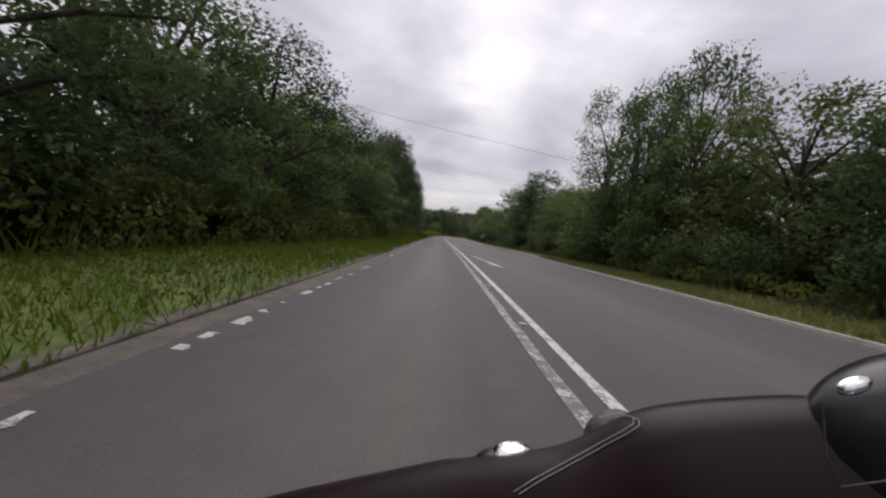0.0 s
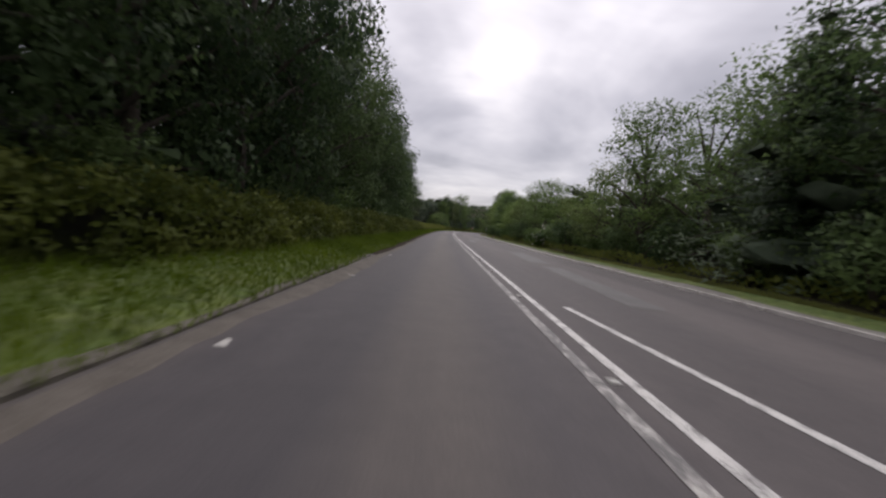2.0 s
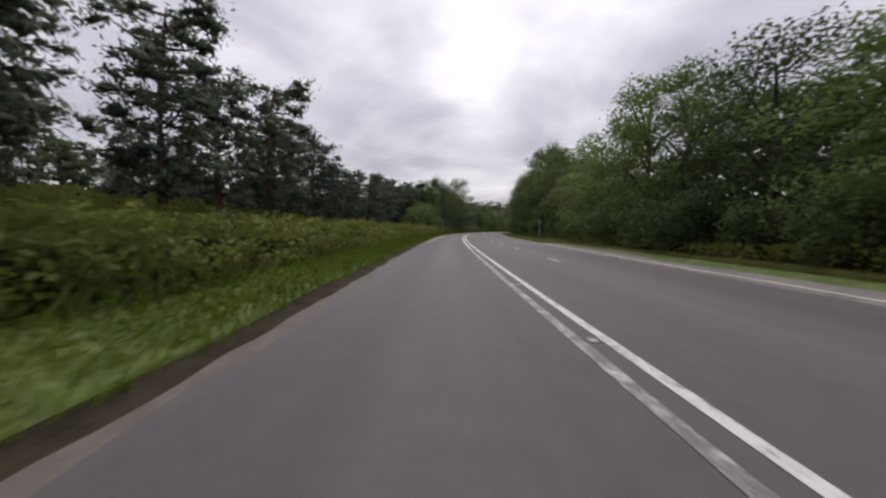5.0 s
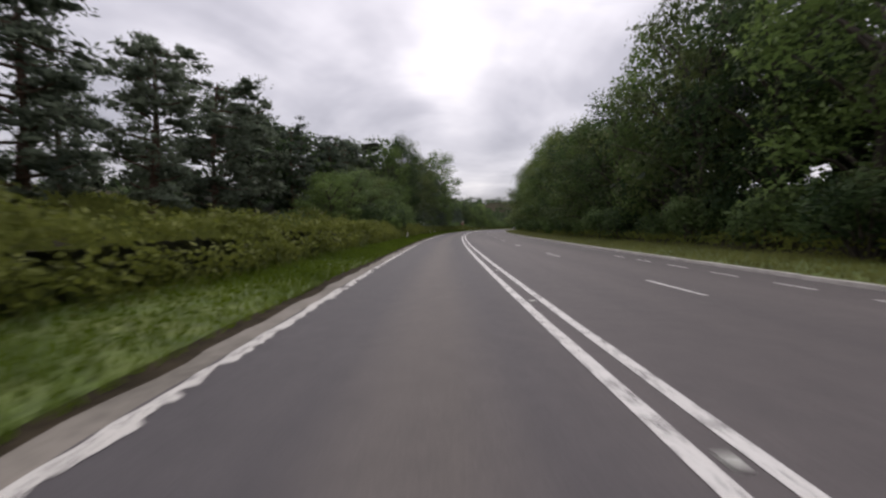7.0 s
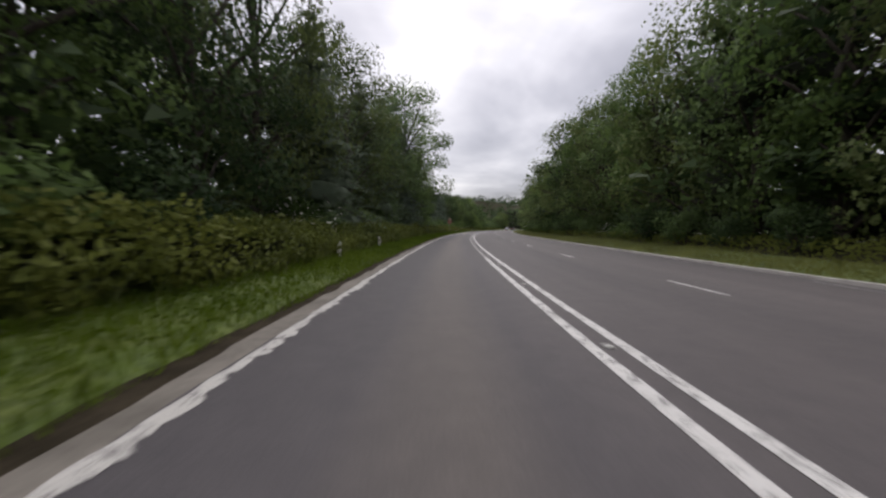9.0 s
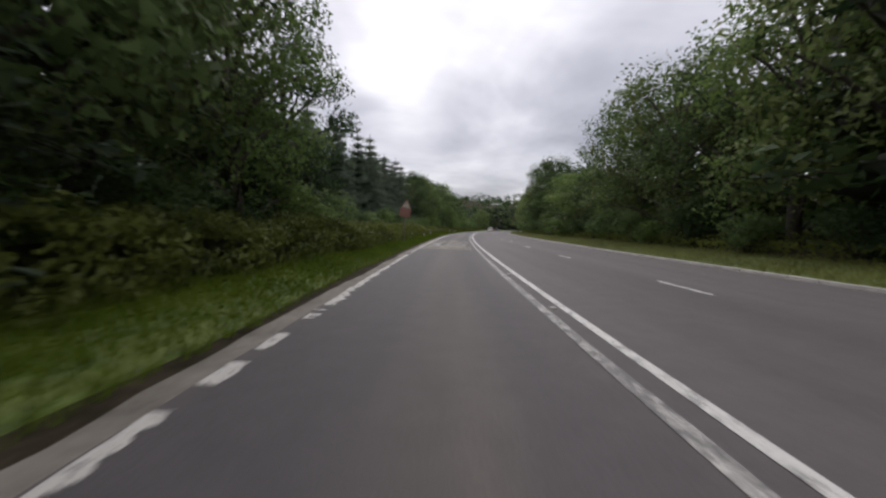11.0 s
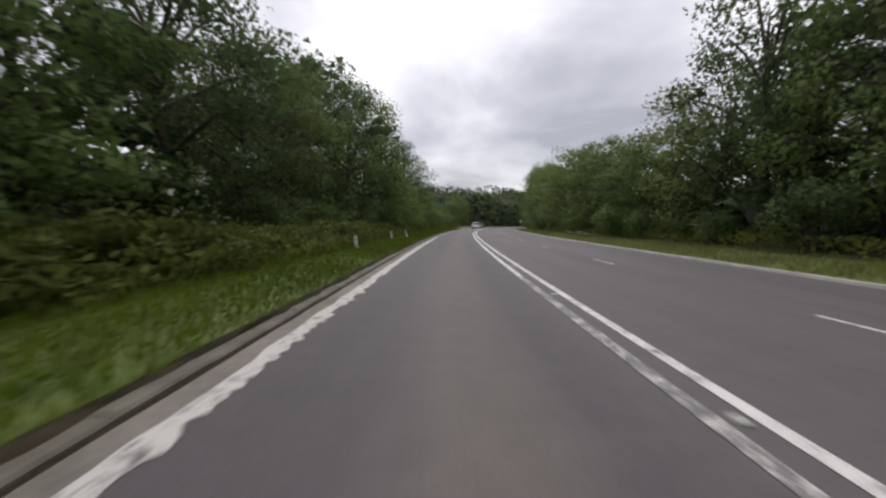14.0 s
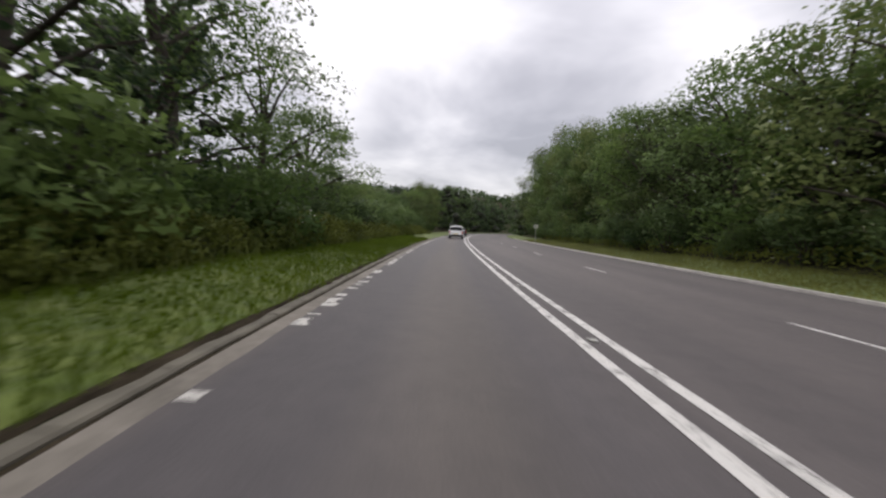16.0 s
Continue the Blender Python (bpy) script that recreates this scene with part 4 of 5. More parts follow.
def thicket_height(s):
    tall = float(np.interp(s, [0, 30, 60, 110, 150, 180, 240, 290, 310, 345, 365, 420], [1.15, 1.3, 1.1, .95, 1.05, 1.15, .95, .95, .75, .65, .95, 1.0]))
    return tall * (1 + .28 * jitter(s, 81, .35) + .16 * jitter(s, 82, 1.3))


def thicket(name, seed, s0, s1, label):
    """A bank of nettles, bracken and brambles: leafy clumps with hollows between them, over an added core coloured dark
    as their shade.
    """
    g = np.random.default_rng(seed)
    ss = np.arange(s0, s1 + .2, .4)
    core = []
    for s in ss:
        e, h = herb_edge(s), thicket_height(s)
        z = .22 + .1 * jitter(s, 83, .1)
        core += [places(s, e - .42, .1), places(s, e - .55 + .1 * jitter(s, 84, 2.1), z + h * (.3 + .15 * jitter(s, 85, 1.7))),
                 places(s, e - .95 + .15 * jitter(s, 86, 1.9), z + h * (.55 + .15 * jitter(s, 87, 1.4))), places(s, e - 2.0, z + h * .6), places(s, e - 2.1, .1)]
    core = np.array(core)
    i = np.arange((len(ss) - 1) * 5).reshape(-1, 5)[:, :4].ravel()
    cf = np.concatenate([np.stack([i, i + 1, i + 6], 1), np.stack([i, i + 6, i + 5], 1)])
    pts, outs = [], []
    for k in range(int((s1 - s0) * 23)):
        s = g.uniform(s0, s1)
        e, h = herb_edge(s), thicket_height(s)
        a = heading(s)
        face = np.array([math.cos(a), -math.sin(a), 0])
        zone = g.random()
        u = g.uniform(-.1, .3) if zone < .36 else g.uniform(.15, .85) if zone < .68 else g.uniform(.6, 2.0)
        rim = h * (.55 + .45 * min(1, max(u, 0) / .7))
        z = .24 + (rim * g.uniform(.82, 1.12) if u > .3 else rim * g.uniform(.12, 1.0))
        r = g.uniform(.17, .38)
        p, q = clump_points(g, np.array(place(s, e - u - .12, z)), r, int(22 * (r / .26) ** 1.4), .7)
        pts.append(p)
        outs.append(q * .8 + face * .25)
    lv, lf, ln = leaves(g, np.concatenate(pts), .115, .2, np.concatenate(outs), .6)
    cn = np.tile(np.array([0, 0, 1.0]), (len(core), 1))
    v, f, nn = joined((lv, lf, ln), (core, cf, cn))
    me = mesh_of(name, v, f, [M_HERBS, M_THICKET_SHADE], face_mats=[0] * len(lf) + [1] * len(cf), normals=nn)
    return tagged(new(name, me), label, "undergrowth", kind="stuff")


for seed, s0, s1 in ((331, -2, 112), (332, 112, 210), (333, 210, 300), (334, 300, 420)):
    thicket("undergrowth_left", seed, s0, s1, "nettles, bracken and brambles at the wood's edge")
scatter("tall_grass_left", 47, -2, 425, lambda s: herb_edge(s) - 2.2, lambda s: herb_edge(s) + .1, 75, .022, .62, M_HERBS, "tall seeding grass and nettle stems", upright_blades=True)
for seed, s0, s1, tall in ((36, -2, 112, 1.2), (38, 112, 184, .7), (39, 184, 296, 1.0), (40, 296, 350, .6), (46, 350, 425, .9)):
    scatter("undergrowth_deep_left", seed, s0, s1, lambda s: -10.0, lambda s: herb_edge(s) - 1.5, 190, .17, tall, M_HERBS, "tall bracken and brambles below the trees")
scatter("undergrowth_right", 34, -2, 425, lambda s: right_kerb(s) + (2.2 if s < 150 else 3.4), lambda s: right_kerb(s) + (3.8 if s < 150 else 5.2), 80, .18, .6, M_HERBS, "weeds and brambles below the trees")
scatter("bracken_left", 35, 112, 184, lambda s: -13.5, lambda s: -8.5, 260, .18, .6, M_HERBS, "tall bracken in front of the pines")
scatter("bracken_below_pines", 48, 100, 194, lambda s: -24.0, lambda s: -13.0, 260, .3, .9, M_HERBS, "bracken below the pines")
for name, seed, s0, s1, lo, hi, density, tall in (("cow_parsley_left", 51, 262, 318, -7.2, -5.3, 1.2, .62), ("cow_parsley_left", 55, 299, 317, -6.6, -5.1, 6, .56), ("cow_parsley_left", 52, 0, 60, -8.0, -6.6, .8, .9), ("cow_parsley_right", 53, 338, 384, 10.6, 11.8, .4, .6), ("cow_parsley_right", 54, 205, 250, 11.0, 12.0, 1.0, .8)):
    g = np.random.default_rng(seed)
    c = []
    for k in range(int((s1 - s0) * density)):
        p = place(g.uniform(s0, s1), g.uniform(lo, hi), .3 + tall * g.uniform(.75, 1.1))
        c.append(np.array(p) + g.normal(size=(9, 3)) * np.array([.06, .06, .012]))
    pv, pf, pn = leaves(g, np.concatenate(c), .032, .7, None, .9)
    tagged(new(name, mesh_of(name, pv, pf, M_UMBEL)), "white umbels of cow parsley above the weeds", "flowers", kind="stuff")


g = np.random.default_rng(58)
c = []
for s, d in ((353.4, 11.2), (354.1, 11.0), (356.3, 11.2), (357.2, 11.3), (357.9, 11.1), (361.8, 11.2), (362.6, 11.4)):
    for k in range(5):
        p = np.array(place(s + g.normal() * .35, d + g.normal() * .2, .55 + g.uniform(-.12, .25)))
        c.append(p + g.normal(size=(9, 3)) * np.array([.06, .06, .015]))
pv, pf, pn = leaves(g, np.concatenate(c), .075, .8, None, .9)
tagged(new("cow_parsley_right", mesh_of("cow_parsley_right", pv, pf, M_UMBEL)), "clumps of white umbels on the grass strip", "flowers", kind="stuff")


# ---- kerbs ----
def kerb_stone_mesh(length, width, height):
    bm = bmesh.new()
    bmesh.ops.create_cube(bm, size=1.0, matrix=Matrix.Diagonal((width, length, height, 1)))
    bmesh.ops.bevel(bm, geom=[e for e in bm.edges if abs(e.verts[0].co.y - e.verts[1].co.y) > .1 and e.verts[0].co.z > 0], offset=.02, segments=1, affect="EDGES")
    me = bpy.data.meshes.new("kerb_stone")
    bm.to_mesh(me)
    bm.free()
    me.materials.append(M_KERB_OLD)
    return me


kerb = tagged(new("kerb_left"), "low weathered concrete kerb half sunk in the verge", "kerb", kind="structure")
stone, slim_stone = kerb_stone_mesh(.905, .22, .2), kerb_stone_mesh(.905, .17, .2)
krng = random.Random(8)
for s0, s1, d in ((-6, 58, -3.8), (292, 400, -3.64)):
    s = s0
    while s < s1:
        ob = new("kerb_stone", stone if s1 < 100 else slim_stone)
        ob.parent = kerb
        ob.matrix_basis = upright(s, d + krng.uniform(-.008, .008), -.045 + krng.uniform(-.006, .006))
        s += .915
v, f = [], []
krng = random.Random(9)
for k in range(480):
    s = -6 + .915 * k
    d, z = right_kerb(s + .45), .09 + krng.uniform(-.006, .006)
    n0 = len(v)
    for a in (s + .008, s + .905):
        v += [place(a, d, -.06), place(a, d + .015, z), place(a, d + .16, z + .004), place(a, d + .16, -.06)]
    f += [(n0, n0 + 4, n0 + 5, n0 + 1), (n0 + 1, n0 + 5, n0 + 6, n0 + 2), (n0 + 2, n0 + 6, n0 + 7, n0 + 3), (n0, n0 + 1, n0 + 2, n0 + 3), (n0 + 7, n0 + 6, n0 + 5, n0 + 4)]
kerb = new("kerb_right", mesh_of("kerb_right", v, f, M_KERB))
tagged(kerb, "narrow pale concrete kerb along the far side", "kerb", kind="structure")


# ---- roadside things ----
def box(size, at=(0, 0, 0), bevel=.0, segments=2):
    bm = bmesh.new()
    bmesh.ops.create_cube(bm, size=1.0, matrix=Matrix.Translation(at) @ Matrix.Diagonal((*size, 1)))
    if bevel:
        bmesh.ops.bevel(bm, geom=bm.edges[:], offset=bevel, segments=segments, affect="EDGES")
    return bm


def rod(radius, height, at=(0, 0, 0), sides=12, top=None):
    bm = bmesh.new()
    bmesh.ops.create_cone(bm, cap_ends=True, segments=sides, radius1=radius, radius2=radius if top is None else top, depth=height, matrix=Matrix.Translation((at[0], at[1], at[2] + height / 2)))
    return bm


def marker_post(top_mat=None):
    post = new("marker_post")
    bm = box((.12, .05, .95), (0, 0, .275), .012)
    for vert in bm.verts:
        if vert.co.z > .7:
            vert.co.z -= .35 * (vert.co.y + .03)
    part("shaft", bm, M_POST, post)
    part("reflector", box((.04, .012, .05), (0, -.036, .6), .004), M_REFLECT, post, "small red reflector")
    if top_mat:
        part("cap", box((.165, .075, .34), (0, 0, .8), .01), top_mat, post, "rust-brown cap")
    return tagged(post, "white plastic marker post in the verge grass", "marker post", "verge marker posts")


plain_post, capped_post = marker_post(), marker_post(M_RUST)
first = {plain_post: True, capped_post: True}
for s, d, tilt, capped in ((192.6, -6.2, 1, 0), (215, -5.5, 3, 0), (222, -5.5, -2, 0), (270.1, -5.2, -4, 1), (280.2, -5.75, 2, 0), (289.7, -5.2, 1, 1), (297.3, -5.65, -12, 0), (329, -5.5, -9, 0), (336.5, -5.6, -7, 0), (342.3, -4.9, -16, 0)):
    proto = capped_post if capped else plain_post
    z = float(np.interp(d, *zip(*ground_profile(s)[:12])))
    d = max(d, -5.0)
    m = upright(s, d, z - .26) @ pose(0, 0, 0, 0, tilt, 0)
    ob = proto if first.pop(proto, None) else copy_thing(proto, m)
    ob.matrix_basis = m

# warning sign: a triangle with an exclamation mark above a red plate
sign = new("warning_sign")
part("post", rod(.075, 3.65, (0, .09, -1.2)), M_SIGN_POST, sign)
plate = part("plate", box((1.1, .025, .9), (0, 0, 2.72), .02), M_SIGN_RED, sign, "faded red plate with unreadable lettering")
for r, wide in ((2.98, .62), (2.8, .8), (2.62, .82), (2.46, .5)):
    k = 0
    x = -wide / 2
    while x < wide / 2 - .05:
        w = .07 + .05 * ((k * 7) % 3) / 2
        part("lettering_bar", box((w, .006, .085), (x + w / 2, -.0165, r)), M_SIGN_DIM, plate)
        x += w + .035
        k += 1
part("plate_rim", box((1.1, .012, .02), (0, -.014, 3.15)), M_SIGN_PALE, plate)


def triangle(side, y, thick, z0):
    bm = bmesh.new()
    h = side * .866
    corners = [(-side / 2, 0), (side / 2, 0), (0, h)]
    a = [bm.verts.new((x, y, z0 + z)) for x, z in corners]
    c = [bm.verts.new((x, y + thick, z0 + z)) for x, z in corners]
    bm.faces.new(a)
    bm.faces.new(c[::-1])
    for i in range(3):
        bm.faces.new((a[i], c[i], c[(i + 1) % 3], a[(i + 1) % 3]))
    bmesh.ops.bevel(bm, geom=[e for e in bm.edges if abs(e.verts[0].co.y - e.verts[1].co.y) > thick * .5], offset=.04, segments=3, affect="EDGES")
    bmesh.ops.recalc_face_normals(bm, faces=bm.faces)
    return bm


board = part("triangle_border", triangle(1.02, 0, .02, 3.19), M_SIGN_RED, sign, "faded red triangle")
part("triangle_face", triangle(.76, -.006, .006, 3.26), M_SIGN_PALE, board, "cream-white field")
part("exclamation_stroke", rod(.03, .25, (0, -.012, 3.45), 10, .055), M_SIGN_BLACK, board)
part("exclamation_dot", rod(.045, .06, (0, -.012, 3.35), 10), M_SIGN_BLACK, board)
tagged(sign, "faded triangular warning sign above a red plate on a post", "road sign")
for panel in (plate, board):
    panel.matrix_basis = pose(0, 0, 2.5) @ pose(0, 0, 0, 0, 7, 0) @ pose(0, 0, -2.5)
sign.matrix_basis = upright(274.0, -4.75, .36, 4) @ pose(0, 0, 0, 0, 1, 0) @ Matrix.Diagonal((.66, .66, .66, 1))

sign = new("road_sign")
part("post", rod(.045, 2.5, (0, 0, -.2)), M_GALV, sign)
part("plate", box((.03, .5, .6), (0, -.06, 1.95), .01), M_GALV, sign, "grey plate seen edge-on")
tagged(sign, "slim grey road sign seen edge-on at the wood's edge", "road sign")
sign.matrix_basis = upright(158.6, 8.9, .3, -42)
sign = new("road_sign")
part("post", rod(.05, 2.6, (0, 0, -.2)), M_GALV, sign)
part("plate", box((.6, .03, .5), (0, -.06, 2.1), .01), M_POST, sign, "small white plate")
tagged(sign, "small white road sign on a post by the far bend", "road sign")
sign.matrix_basis = upright(415, right_kerb(415) + 1.2, .1)
bollard = new("bollard")
part("shaft", rod(.07, .85, (0, 0, -.15), 10, .06), M_RUST, bollard)
part("band", rod(.072, .1, (0, 0, .5), 10), M_POST, bollard, "pale band")
tagged(bollard, "small brown bollard on the footway's edge", "bollard")
bollard.matrix_basis = upright(112.5, right_kerb(112.5) + .35, .08)
# drain in the gutter
grate = new("drain_grate")
part("frame", box((.46, .46, .02), (0, 0, .012), .004), M_IRON, grate)
for k in range(6):
    part("bar", box((.38, .03, .012), (0, -.17 + .068 * k, .027)), M_IRON, grate)
tagged(grate, "rusty iron drain grate set in the gutter", "drain")
grate.matrix_basis = upright(28.3, -3.42, .004)
# road studs between the middle lines
stud = new("road_stud")
part("casting", box((.11, .13, .022), (0, 0, .006), .008), M_GALV, stud)
part("reflector", box((.07, .025, .016), (0, -.05, .018), .005), M_POST, stud, "white glass reflector")
tagged(stud, "small grey metal road stud between the white lines", "road stud", "road studs")
for k in range(100):
    s = 150.85 - 4.27 * 35 + 4.27 * k
    m = upright(s, .172, .028)
    ob = stud if k == 0 else copy_thing(stud, m)
    ob.matrix_basis = m
# overhead wire across the road
v, f = tube([tuple(place(40, d, float(np.interp(d, [-14, 5, 16, 28], [13.0, 10.9, 9.3, 7.4])) + .0016 * (d - 1) ** 2)) for d in (-13, -7, -1, 5, 10, 16, 22, 28)], [.014] * 8, 6)
wire = tagged(new("overhead_wire", mesh_of("overhead_wire", v, f, M_IRON)), "thin dark overhead wire crossing above the road", "wire")


# ---- vehicles ahead, standing where the clip leaves them ----
def car(name, paint, label, length=4.3, width=1.76, height=1.5, estate=False):
    """A hatchback: shell with shaped glasshouse, glass, lamps, bumper and wheels; local y is forward."""
    thing = new(name)
    hw, hl = width / 2, length / 2
    bm = bmesh.new()
    side = [(-hl, .34), (-hl + .02, .62), (-hl + .1, .92), (-hl + .28, 1.0), (.75, .98), (hl - .55, .84), (hl - .08, .68), (hl, .4), (hl - .12, .24), (-hl + .15, .24)]
    rings = []
    for x, k in ((-hw, .93), (-hw * .97, 1.0), (hw * .97, 1.0), (hw, .93)):
        rings.append([bm.verts.new((x, y * (.985 if k < 1 else 1), .24 + (z - .24) * (k if z > .5 else 1))) for y, z in side])
    for a, c in zip(rings, rings[1:]):
        for i in range(len(side)):
            j = (i + 1) % len(side)
            bm.faces.new((a[i], a[j], c[j], c[i]))
    bm.faces.new(rings[0])
    bm.faces.new(rings[-1][::-1])
    bmesh.ops.recalc_face_normals(bm, faces=bm.faces)
    bmesh.ops.bevel(bm, geom=bm.edges[:], offset=.03, segments=2, affect="EDGES")
    part("body", bm, paint, thing, smooth=False)
    back = -hl + (.22 if estate else .3)
    cabin = [(back, .97), (back + .28, height - .06), (back + .6, height), (.25, height - .02), (1.0, .97)]
    bm = bmesh.new()
    ring = []
    for x in (-1, 1):
        ring.append([bm.verts.new((x * hw * (.94 if z < 1 else .76), y, z)) for y, z in cabin])
    for i in range(len(cabin)):
        j = (i + 1) % len(cabin)
        bm.faces.new((ring[0][i], ring[0][j], ring[1][j], ring[1][i]))
    bm.faces.new(ring[0])
    bm.faces.new(ring[1][::-1])
    bmesh.ops.recalc_face_normals(bm, faces=bm.faces)
    bmesh.ops.bevel(bm, geom=bm.edges[:], offset=.05, segments=2, affect="EDGES")
    part("roof", bm, paint, thing)
    bm = bmesh.new()
    lean = .28 / (height - 1.03)
    q = [bm.verts.new((x * hw * k, back + (z - .97) * lean - .012, z)) for x, z, k in ((-1, 1.04, .86), (1, 1.04, .86), (1, height - .13, .72), (-1, height - .13, .72))]
    bm.faces.new(q)
    bmesh.ops.solidify(bm, geom=bm.faces[:], thickness=.012)
    part("rear_window", bm, M_GLASS, thing, "dark rear window")
    for x in (-1, 1):
        bm = bmesh.new()
        q = [bm.verts.new((x * (hw * (.945 if z < 1.2 else .80) + .004), y, z)) for y, z in ((back + .32, 1.05), (.8, 1.05), (.25, height - .12), (back + .5, height - .12))]
        bm.faces.new(q if x > 0 else q[::-1])
        bmesh.ops.solidify(bm, geom=bm.faces[:], thickness=.01)
        part("side_window", bm, M_GLASS, thing, "dark side window")
        part("tail_lamp", box((.16, .06, .34), (x * (hw - .12), -hl + .04, .82), .02), M_LAMP, thing, "red tail lamp")
        part("mirror", box((.16, .1, .12), (x * (hw + .1), .72, 1.05), .03), paint, thing)
    part("bumper", box((width * .96, .14, .2), (0, -hl + .0, .42), .04), M_TRIM, thing, "dark lower bumper")
    part("number_plate", box((.52, .012, .11), (0, -hl - .02, .62), .004), M_PLATE, thing, "yellow plate")
    for x in (-1, 1):
        for y in (-hl + .8, hl - .85):
            bm = bmesh.new()
            bmesh.ops.create_cone(bm, cap_ends=True, segments=24, radius1=.31, radius2=.31, depth=.2, matrix=Matrix.Translation((x * (hw - .1), y, .31)) @ Matrix.Rotation(math.pi / 2, 4, "Y"))
            bmesh.ops.bevel(bm, geom=[e for e in bm.edges if len(e.link_faces) == 2 and e.calc_face_angle(0) > 1], offset=.03, segments=2, affect="EDGES")
            wheel = part("wheel", bm, M_TYRE, thing, "black tyre")
            bm = bmesh.new()
            bmesh.ops.create_cone(bm, cap_ends=True, segments=20, radius1=.2, radius2=.17, depth=.22, matrix=Matrix.Translation((x * (hw - .1), y, .31)) @ Matrix.Rotation(math.pi / 2, 4, "Y"))
            part("rim", bm, M_GALV, wheel, "grey metal rim")
    return tagged(thing, label, "car")


ahead = car("car", M_WHITE_PAINT, "white hatchback car on the grey road ahead", 4.2, 1.8, 1.62, True)
ahead.matrix_basis = upright(410, -1.15, .02)
ahead = car("car", M_DARK_PAINT, "dark grey car further along the lane", 4.4, 1.78, 1.45)
ahead.matrix_basis = upright(431, -1.1, .02)

# ---- the motorcycle's fairing, beside the camera at the start ----
start = rows[0][1]
frame_of_bike = start @ Matrix(((1, 0, 0, 0), (0, 0, 1, 0), (0, -1, 0, 0), (0, 0, 0, 1)))
bike = new("motorcycle")
base = place(.35, -.62, 0)
bike.matrix_basis = Matrix.Translation(base)
to_bike = bike.matrix_basis.inverted() @ frame_of_bike


def bike_part(name, bm, mat, label="", smooth=True, parent=None):
    bm.transform(to_bike)
    return part(name, bm, mat, parent or bike, label, smooth)


ridge_x = [-.55, -.39, .08, .28, .36, .42, .52, .62, .72, .95]
ridge_z = [-.65, -.61, -.512, -.455, -.405, -.355, -.322, -.302, -.285, -.29]
section = [(.30, -.42), (.24, -.2), (.15, -.075), (.06, -.015), (0, 0), (-.07, -.02), (-.14, -.075), (-.2, -.16), (-.25, -.3), (-.24, -.5)]
bm = bmesh.new()
ring = []
for i in range(41):
    x = -.55 + 1.5 * i / 40
    z = float(np.interp(x, ridge_x, ridge_z)) * .5 + .25 * float(np.interp(x - .04, ridge_x, ridge_z)) + .25 * float(np.interp(x + .04, ridge_x, ridge_z))
    y = .95 - .28 * max(0, x)
    ring.append([bm.verts.new((x, y + dy, z + dz)) for dy, dz in section])
for a, c in zip(ring, ring[1:]):
    for i in range(len(section) - 1):
        bm.faces.new((a[i], a[i + 1], c[i + 1], c[i]))
bmesh.ops.recalc_face_normals(bm, faces=bm.faces)
bmesh.ops.solidify(bm, geom=bm.faces[:], thickness=.008)
bike_part("fairing", bm, M_BURGUNDY, "dark burgundy glossy fairing")
bm = bmesh.new()
bmesh.ops.create_uvsphere(bm, u_segments=24, v_segments=14, radius=1, matrix=Matrix.Translation((.40, .93, -.435)) @ Matrix.Rotation(-.5, 4, "Y") @ Matrix.Diagonal((.066, .06, .042, 1)))
bike_part("mirror_boss", bm, M_TRIM, "rounded dark boss")
# a low indicator: clear ribbed dome in a black housing, sunk into the fairing
bm = bmesh.new()
bmesh.ops.create_uvsphere(bm, u_segments=32, v_segments=16, radius=1, matrix=Matrix.Translation((.172, .985, -.527)) @ Matrix.Rotation(-.12, 4, "Y") @ Matrix.Diagonal((.06, .055, .036, 1)))
for vert in bm.verts:
    vert.co.z += .0012 * math.sin((vert.co.z + .25 * vert.co.x) * 900)
lamp = bike_part("indicator", bm, M_CHROME, "bright ribbed indicator lens")
bm = bmesh.new()
bmesh.ops.create_uvsphere(bm, u_segments=28, v_segments=12, radius=1, matrix=Matrix.Translation((.125, .985, -.545)) @ Matrix.Rotation(-.3, 4, "Y") @ Matrix.Diagonal((.062, .05, .036, 1)))
bike_part("indicator_housing", bm, M_BLACK_GLOSS, "black housing")


def on_fairing(u, w):
    """The fairing's skin along the line of sight with slopes u and w."""
    for t in np.arange(.5, 1.05, .002):
        x, z = u * t, w * t
        top = float(np.interp(x, ridge_x, ridge_z))
        drop = float(np.interp(t - (.95 - .28 * max(0, x)), [a for a, b in section[::-1]], [b for a, b in section[::-1]]))
        if z < top + drop + .004:
            return (x, t - .004, z)
    return (u * .9, .9, w * .9)


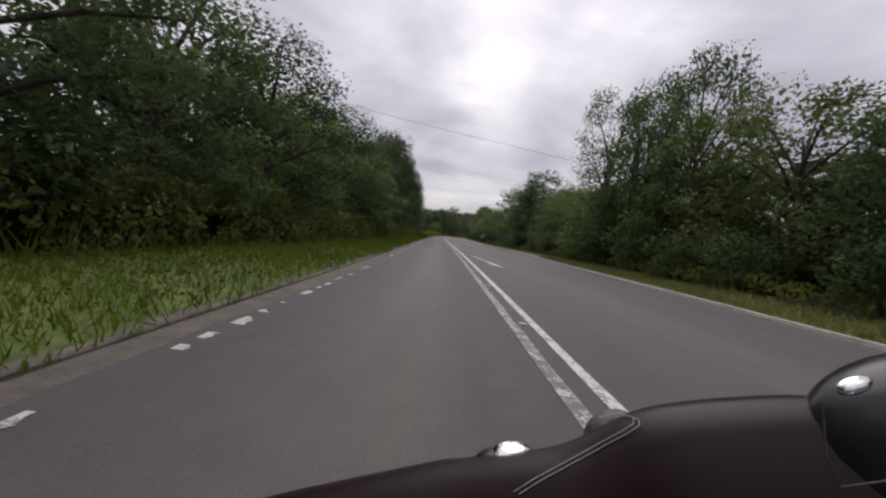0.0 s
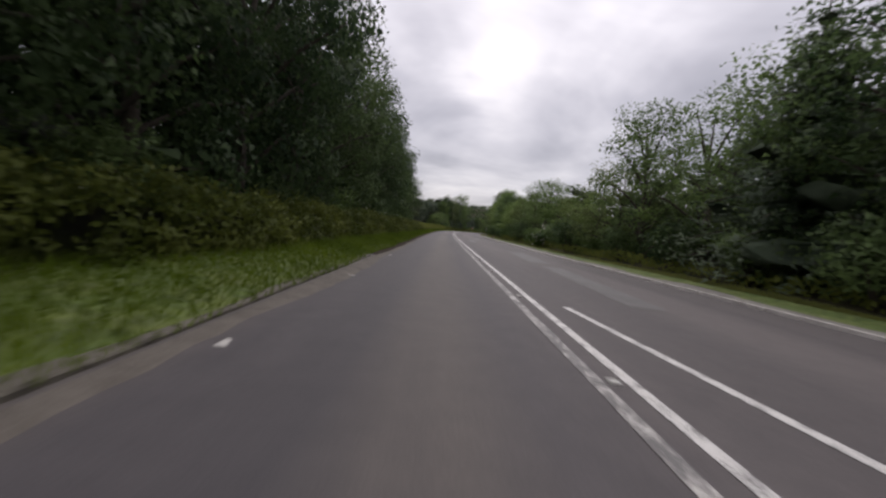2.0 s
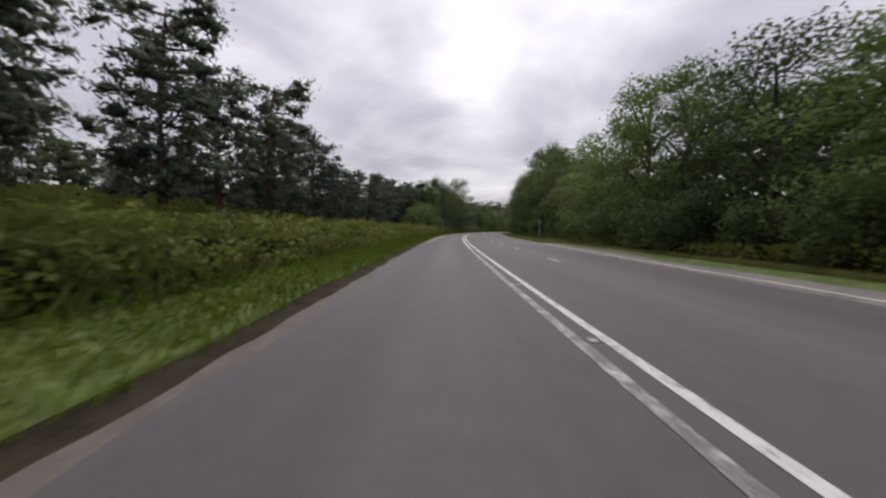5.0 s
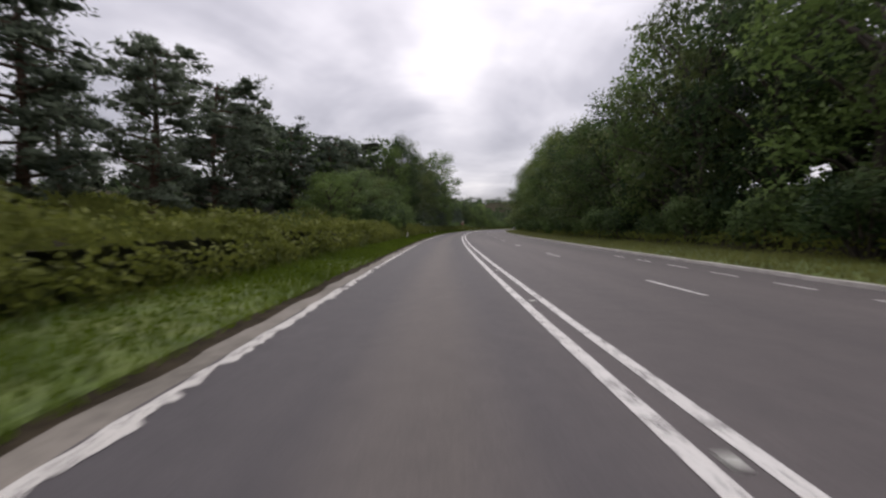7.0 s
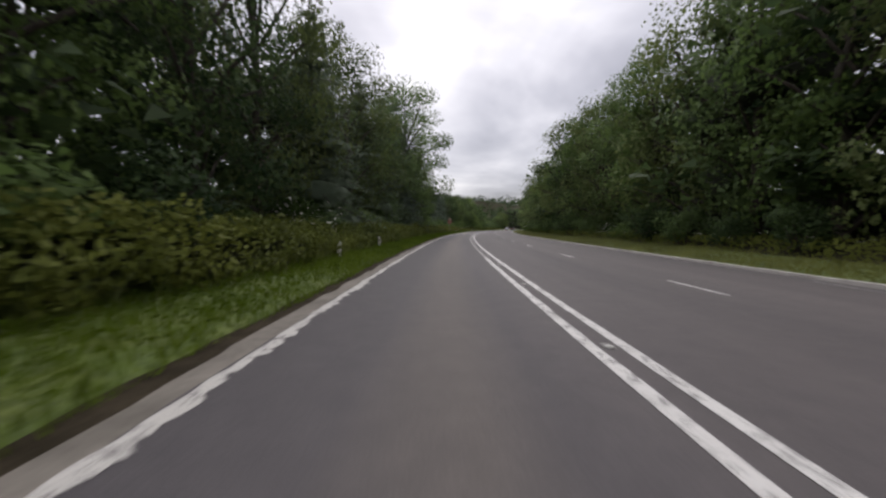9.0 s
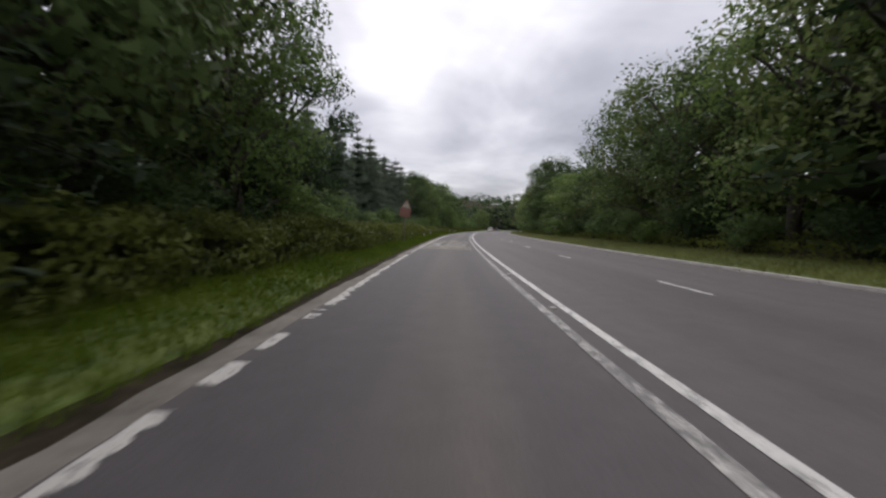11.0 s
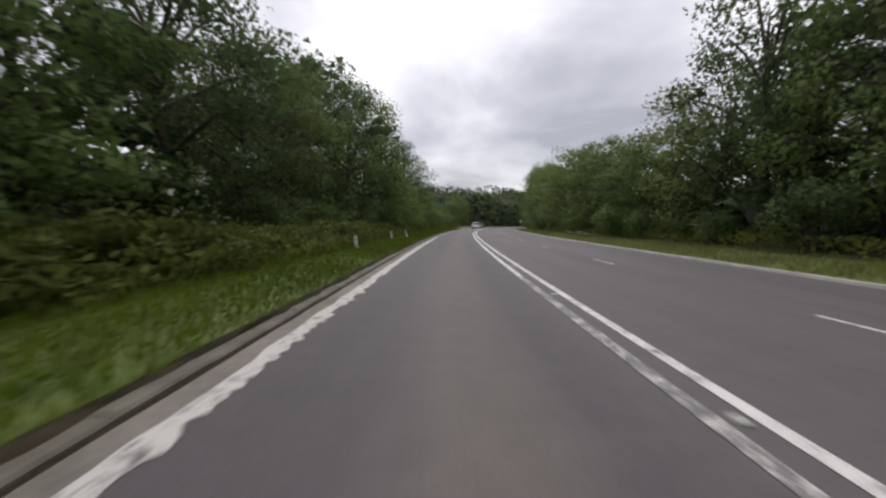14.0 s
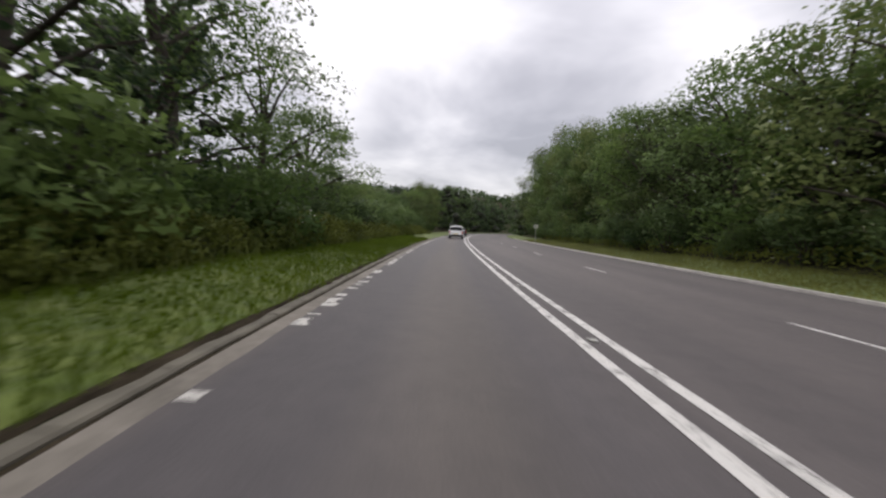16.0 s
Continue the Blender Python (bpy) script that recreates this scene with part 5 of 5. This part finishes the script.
for shift in (0, .014):
    stripe = [on_fairing(u + shift, w - .4 * shift) for u, w in ((.40, -.433), (.455, -.42), (.486, -.43), (.487, -.445), (.46, -.463), (.40, -.495), (.32, -.54), (.24, -.582), (.18, -.62))]
    v, f = tube(stripe, [.0012] * len(stripe), 6)
    bm = bmesh.new()
    bm.from_mesh(mesh_of("pin_stripe", v, f, M_GALV))
    bike_part("pin_stripe", bm, M_GALV, "thin silver line along the fairing")
bm = bmesh.new()
bmesh.ops.create_uvsphere(bm, u_segments=32, v_segments=20, radius=1, matrix=Matrix.Translation((.86, .68, -.35)) @ Matrix.Rotation(-.25, 4, "Y") @ Matrix.Diagonal((.205, .16, .165, 1)))
for vert in bm.verts:
    if vert.co.y < .56:
        vert.co.y = .56 + (vert.co.y - .56) * .2
bike_part("instrument_pod", bm, M_BLACK_GLOSS, "glossy black instrument pod")
# small bright blob added as the highlight on the pod's glossy face
bm = bmesh.new()
bmesh.ops.create_uvsphere(bm, u_segments=16, v_segments=10, radius=1, matrix=Matrix.Translation((.59, .56, -.196)) @ Matrix.Rotation(-.35, 4, "Y") @ Matrix.Diagonal((.026, .012, .012, 1)))
bike_part("chrome_stud", bm, M_CHROME, "bright chrome blob in place of a highlight")
v, f = tube([(.545, .56, -.22), (.54, .55, -.29), (.55, .54, -.33), (.64, .53, -.31), (.76, .53, -.27)], [.0013] * 5, 8)
bm = bmesh.new()
bm.from_mesh(mesh_of("pod_trim", v, f, M_TRIM))
bike_part("pod_trim", bm, M_TRIM, "thin dark trim")
# what carries it
for y, r in ((.6, .31), (-.62, .31)):
    bm = bmesh.new()
    turn = Matrix.Translation((0, y, r)) @ Matrix.Rotation(math.pi / 2, 4, "Y")
    bmesh.ops.create_cone(bm, cap_ends=True, segments=32, radius1=r, radius2=r, depth=.13, matrix=turn)
    bmesh.ops.bevel(bm, geom=[e for e in bm.edges if e.calc_face_angle(0) > 1], offset=.045, segments=3, affect="EDGES")
    wheel = part("wheel", bm, M_TYRE, bike, "black tyre", True)
    bm = bmesh.new()
    bmesh.ops.create_cone(bm, cap_ends=True, segments=24, radius1=.2, radius2=.2, depth=.14, matrix=turn)
    part("rim", bm, M_GALV, wheel, "grey metal rim")
bm = bmesh.new()
bmesh.ops.create_uvsphere(bm, u_segments=28, v_segments=16, radius=1, matrix=Matrix.Translation((0, .3, .42)) @ Matrix.Diagonal((.2, .62, .3, 1)))
part("body", bm, M_BLACK_GLOSS, bike, "dark engine and lower body", True)
tagged(bike, "dark burgundy motorcycle with fairing and chrome indicator", "motorcycle")
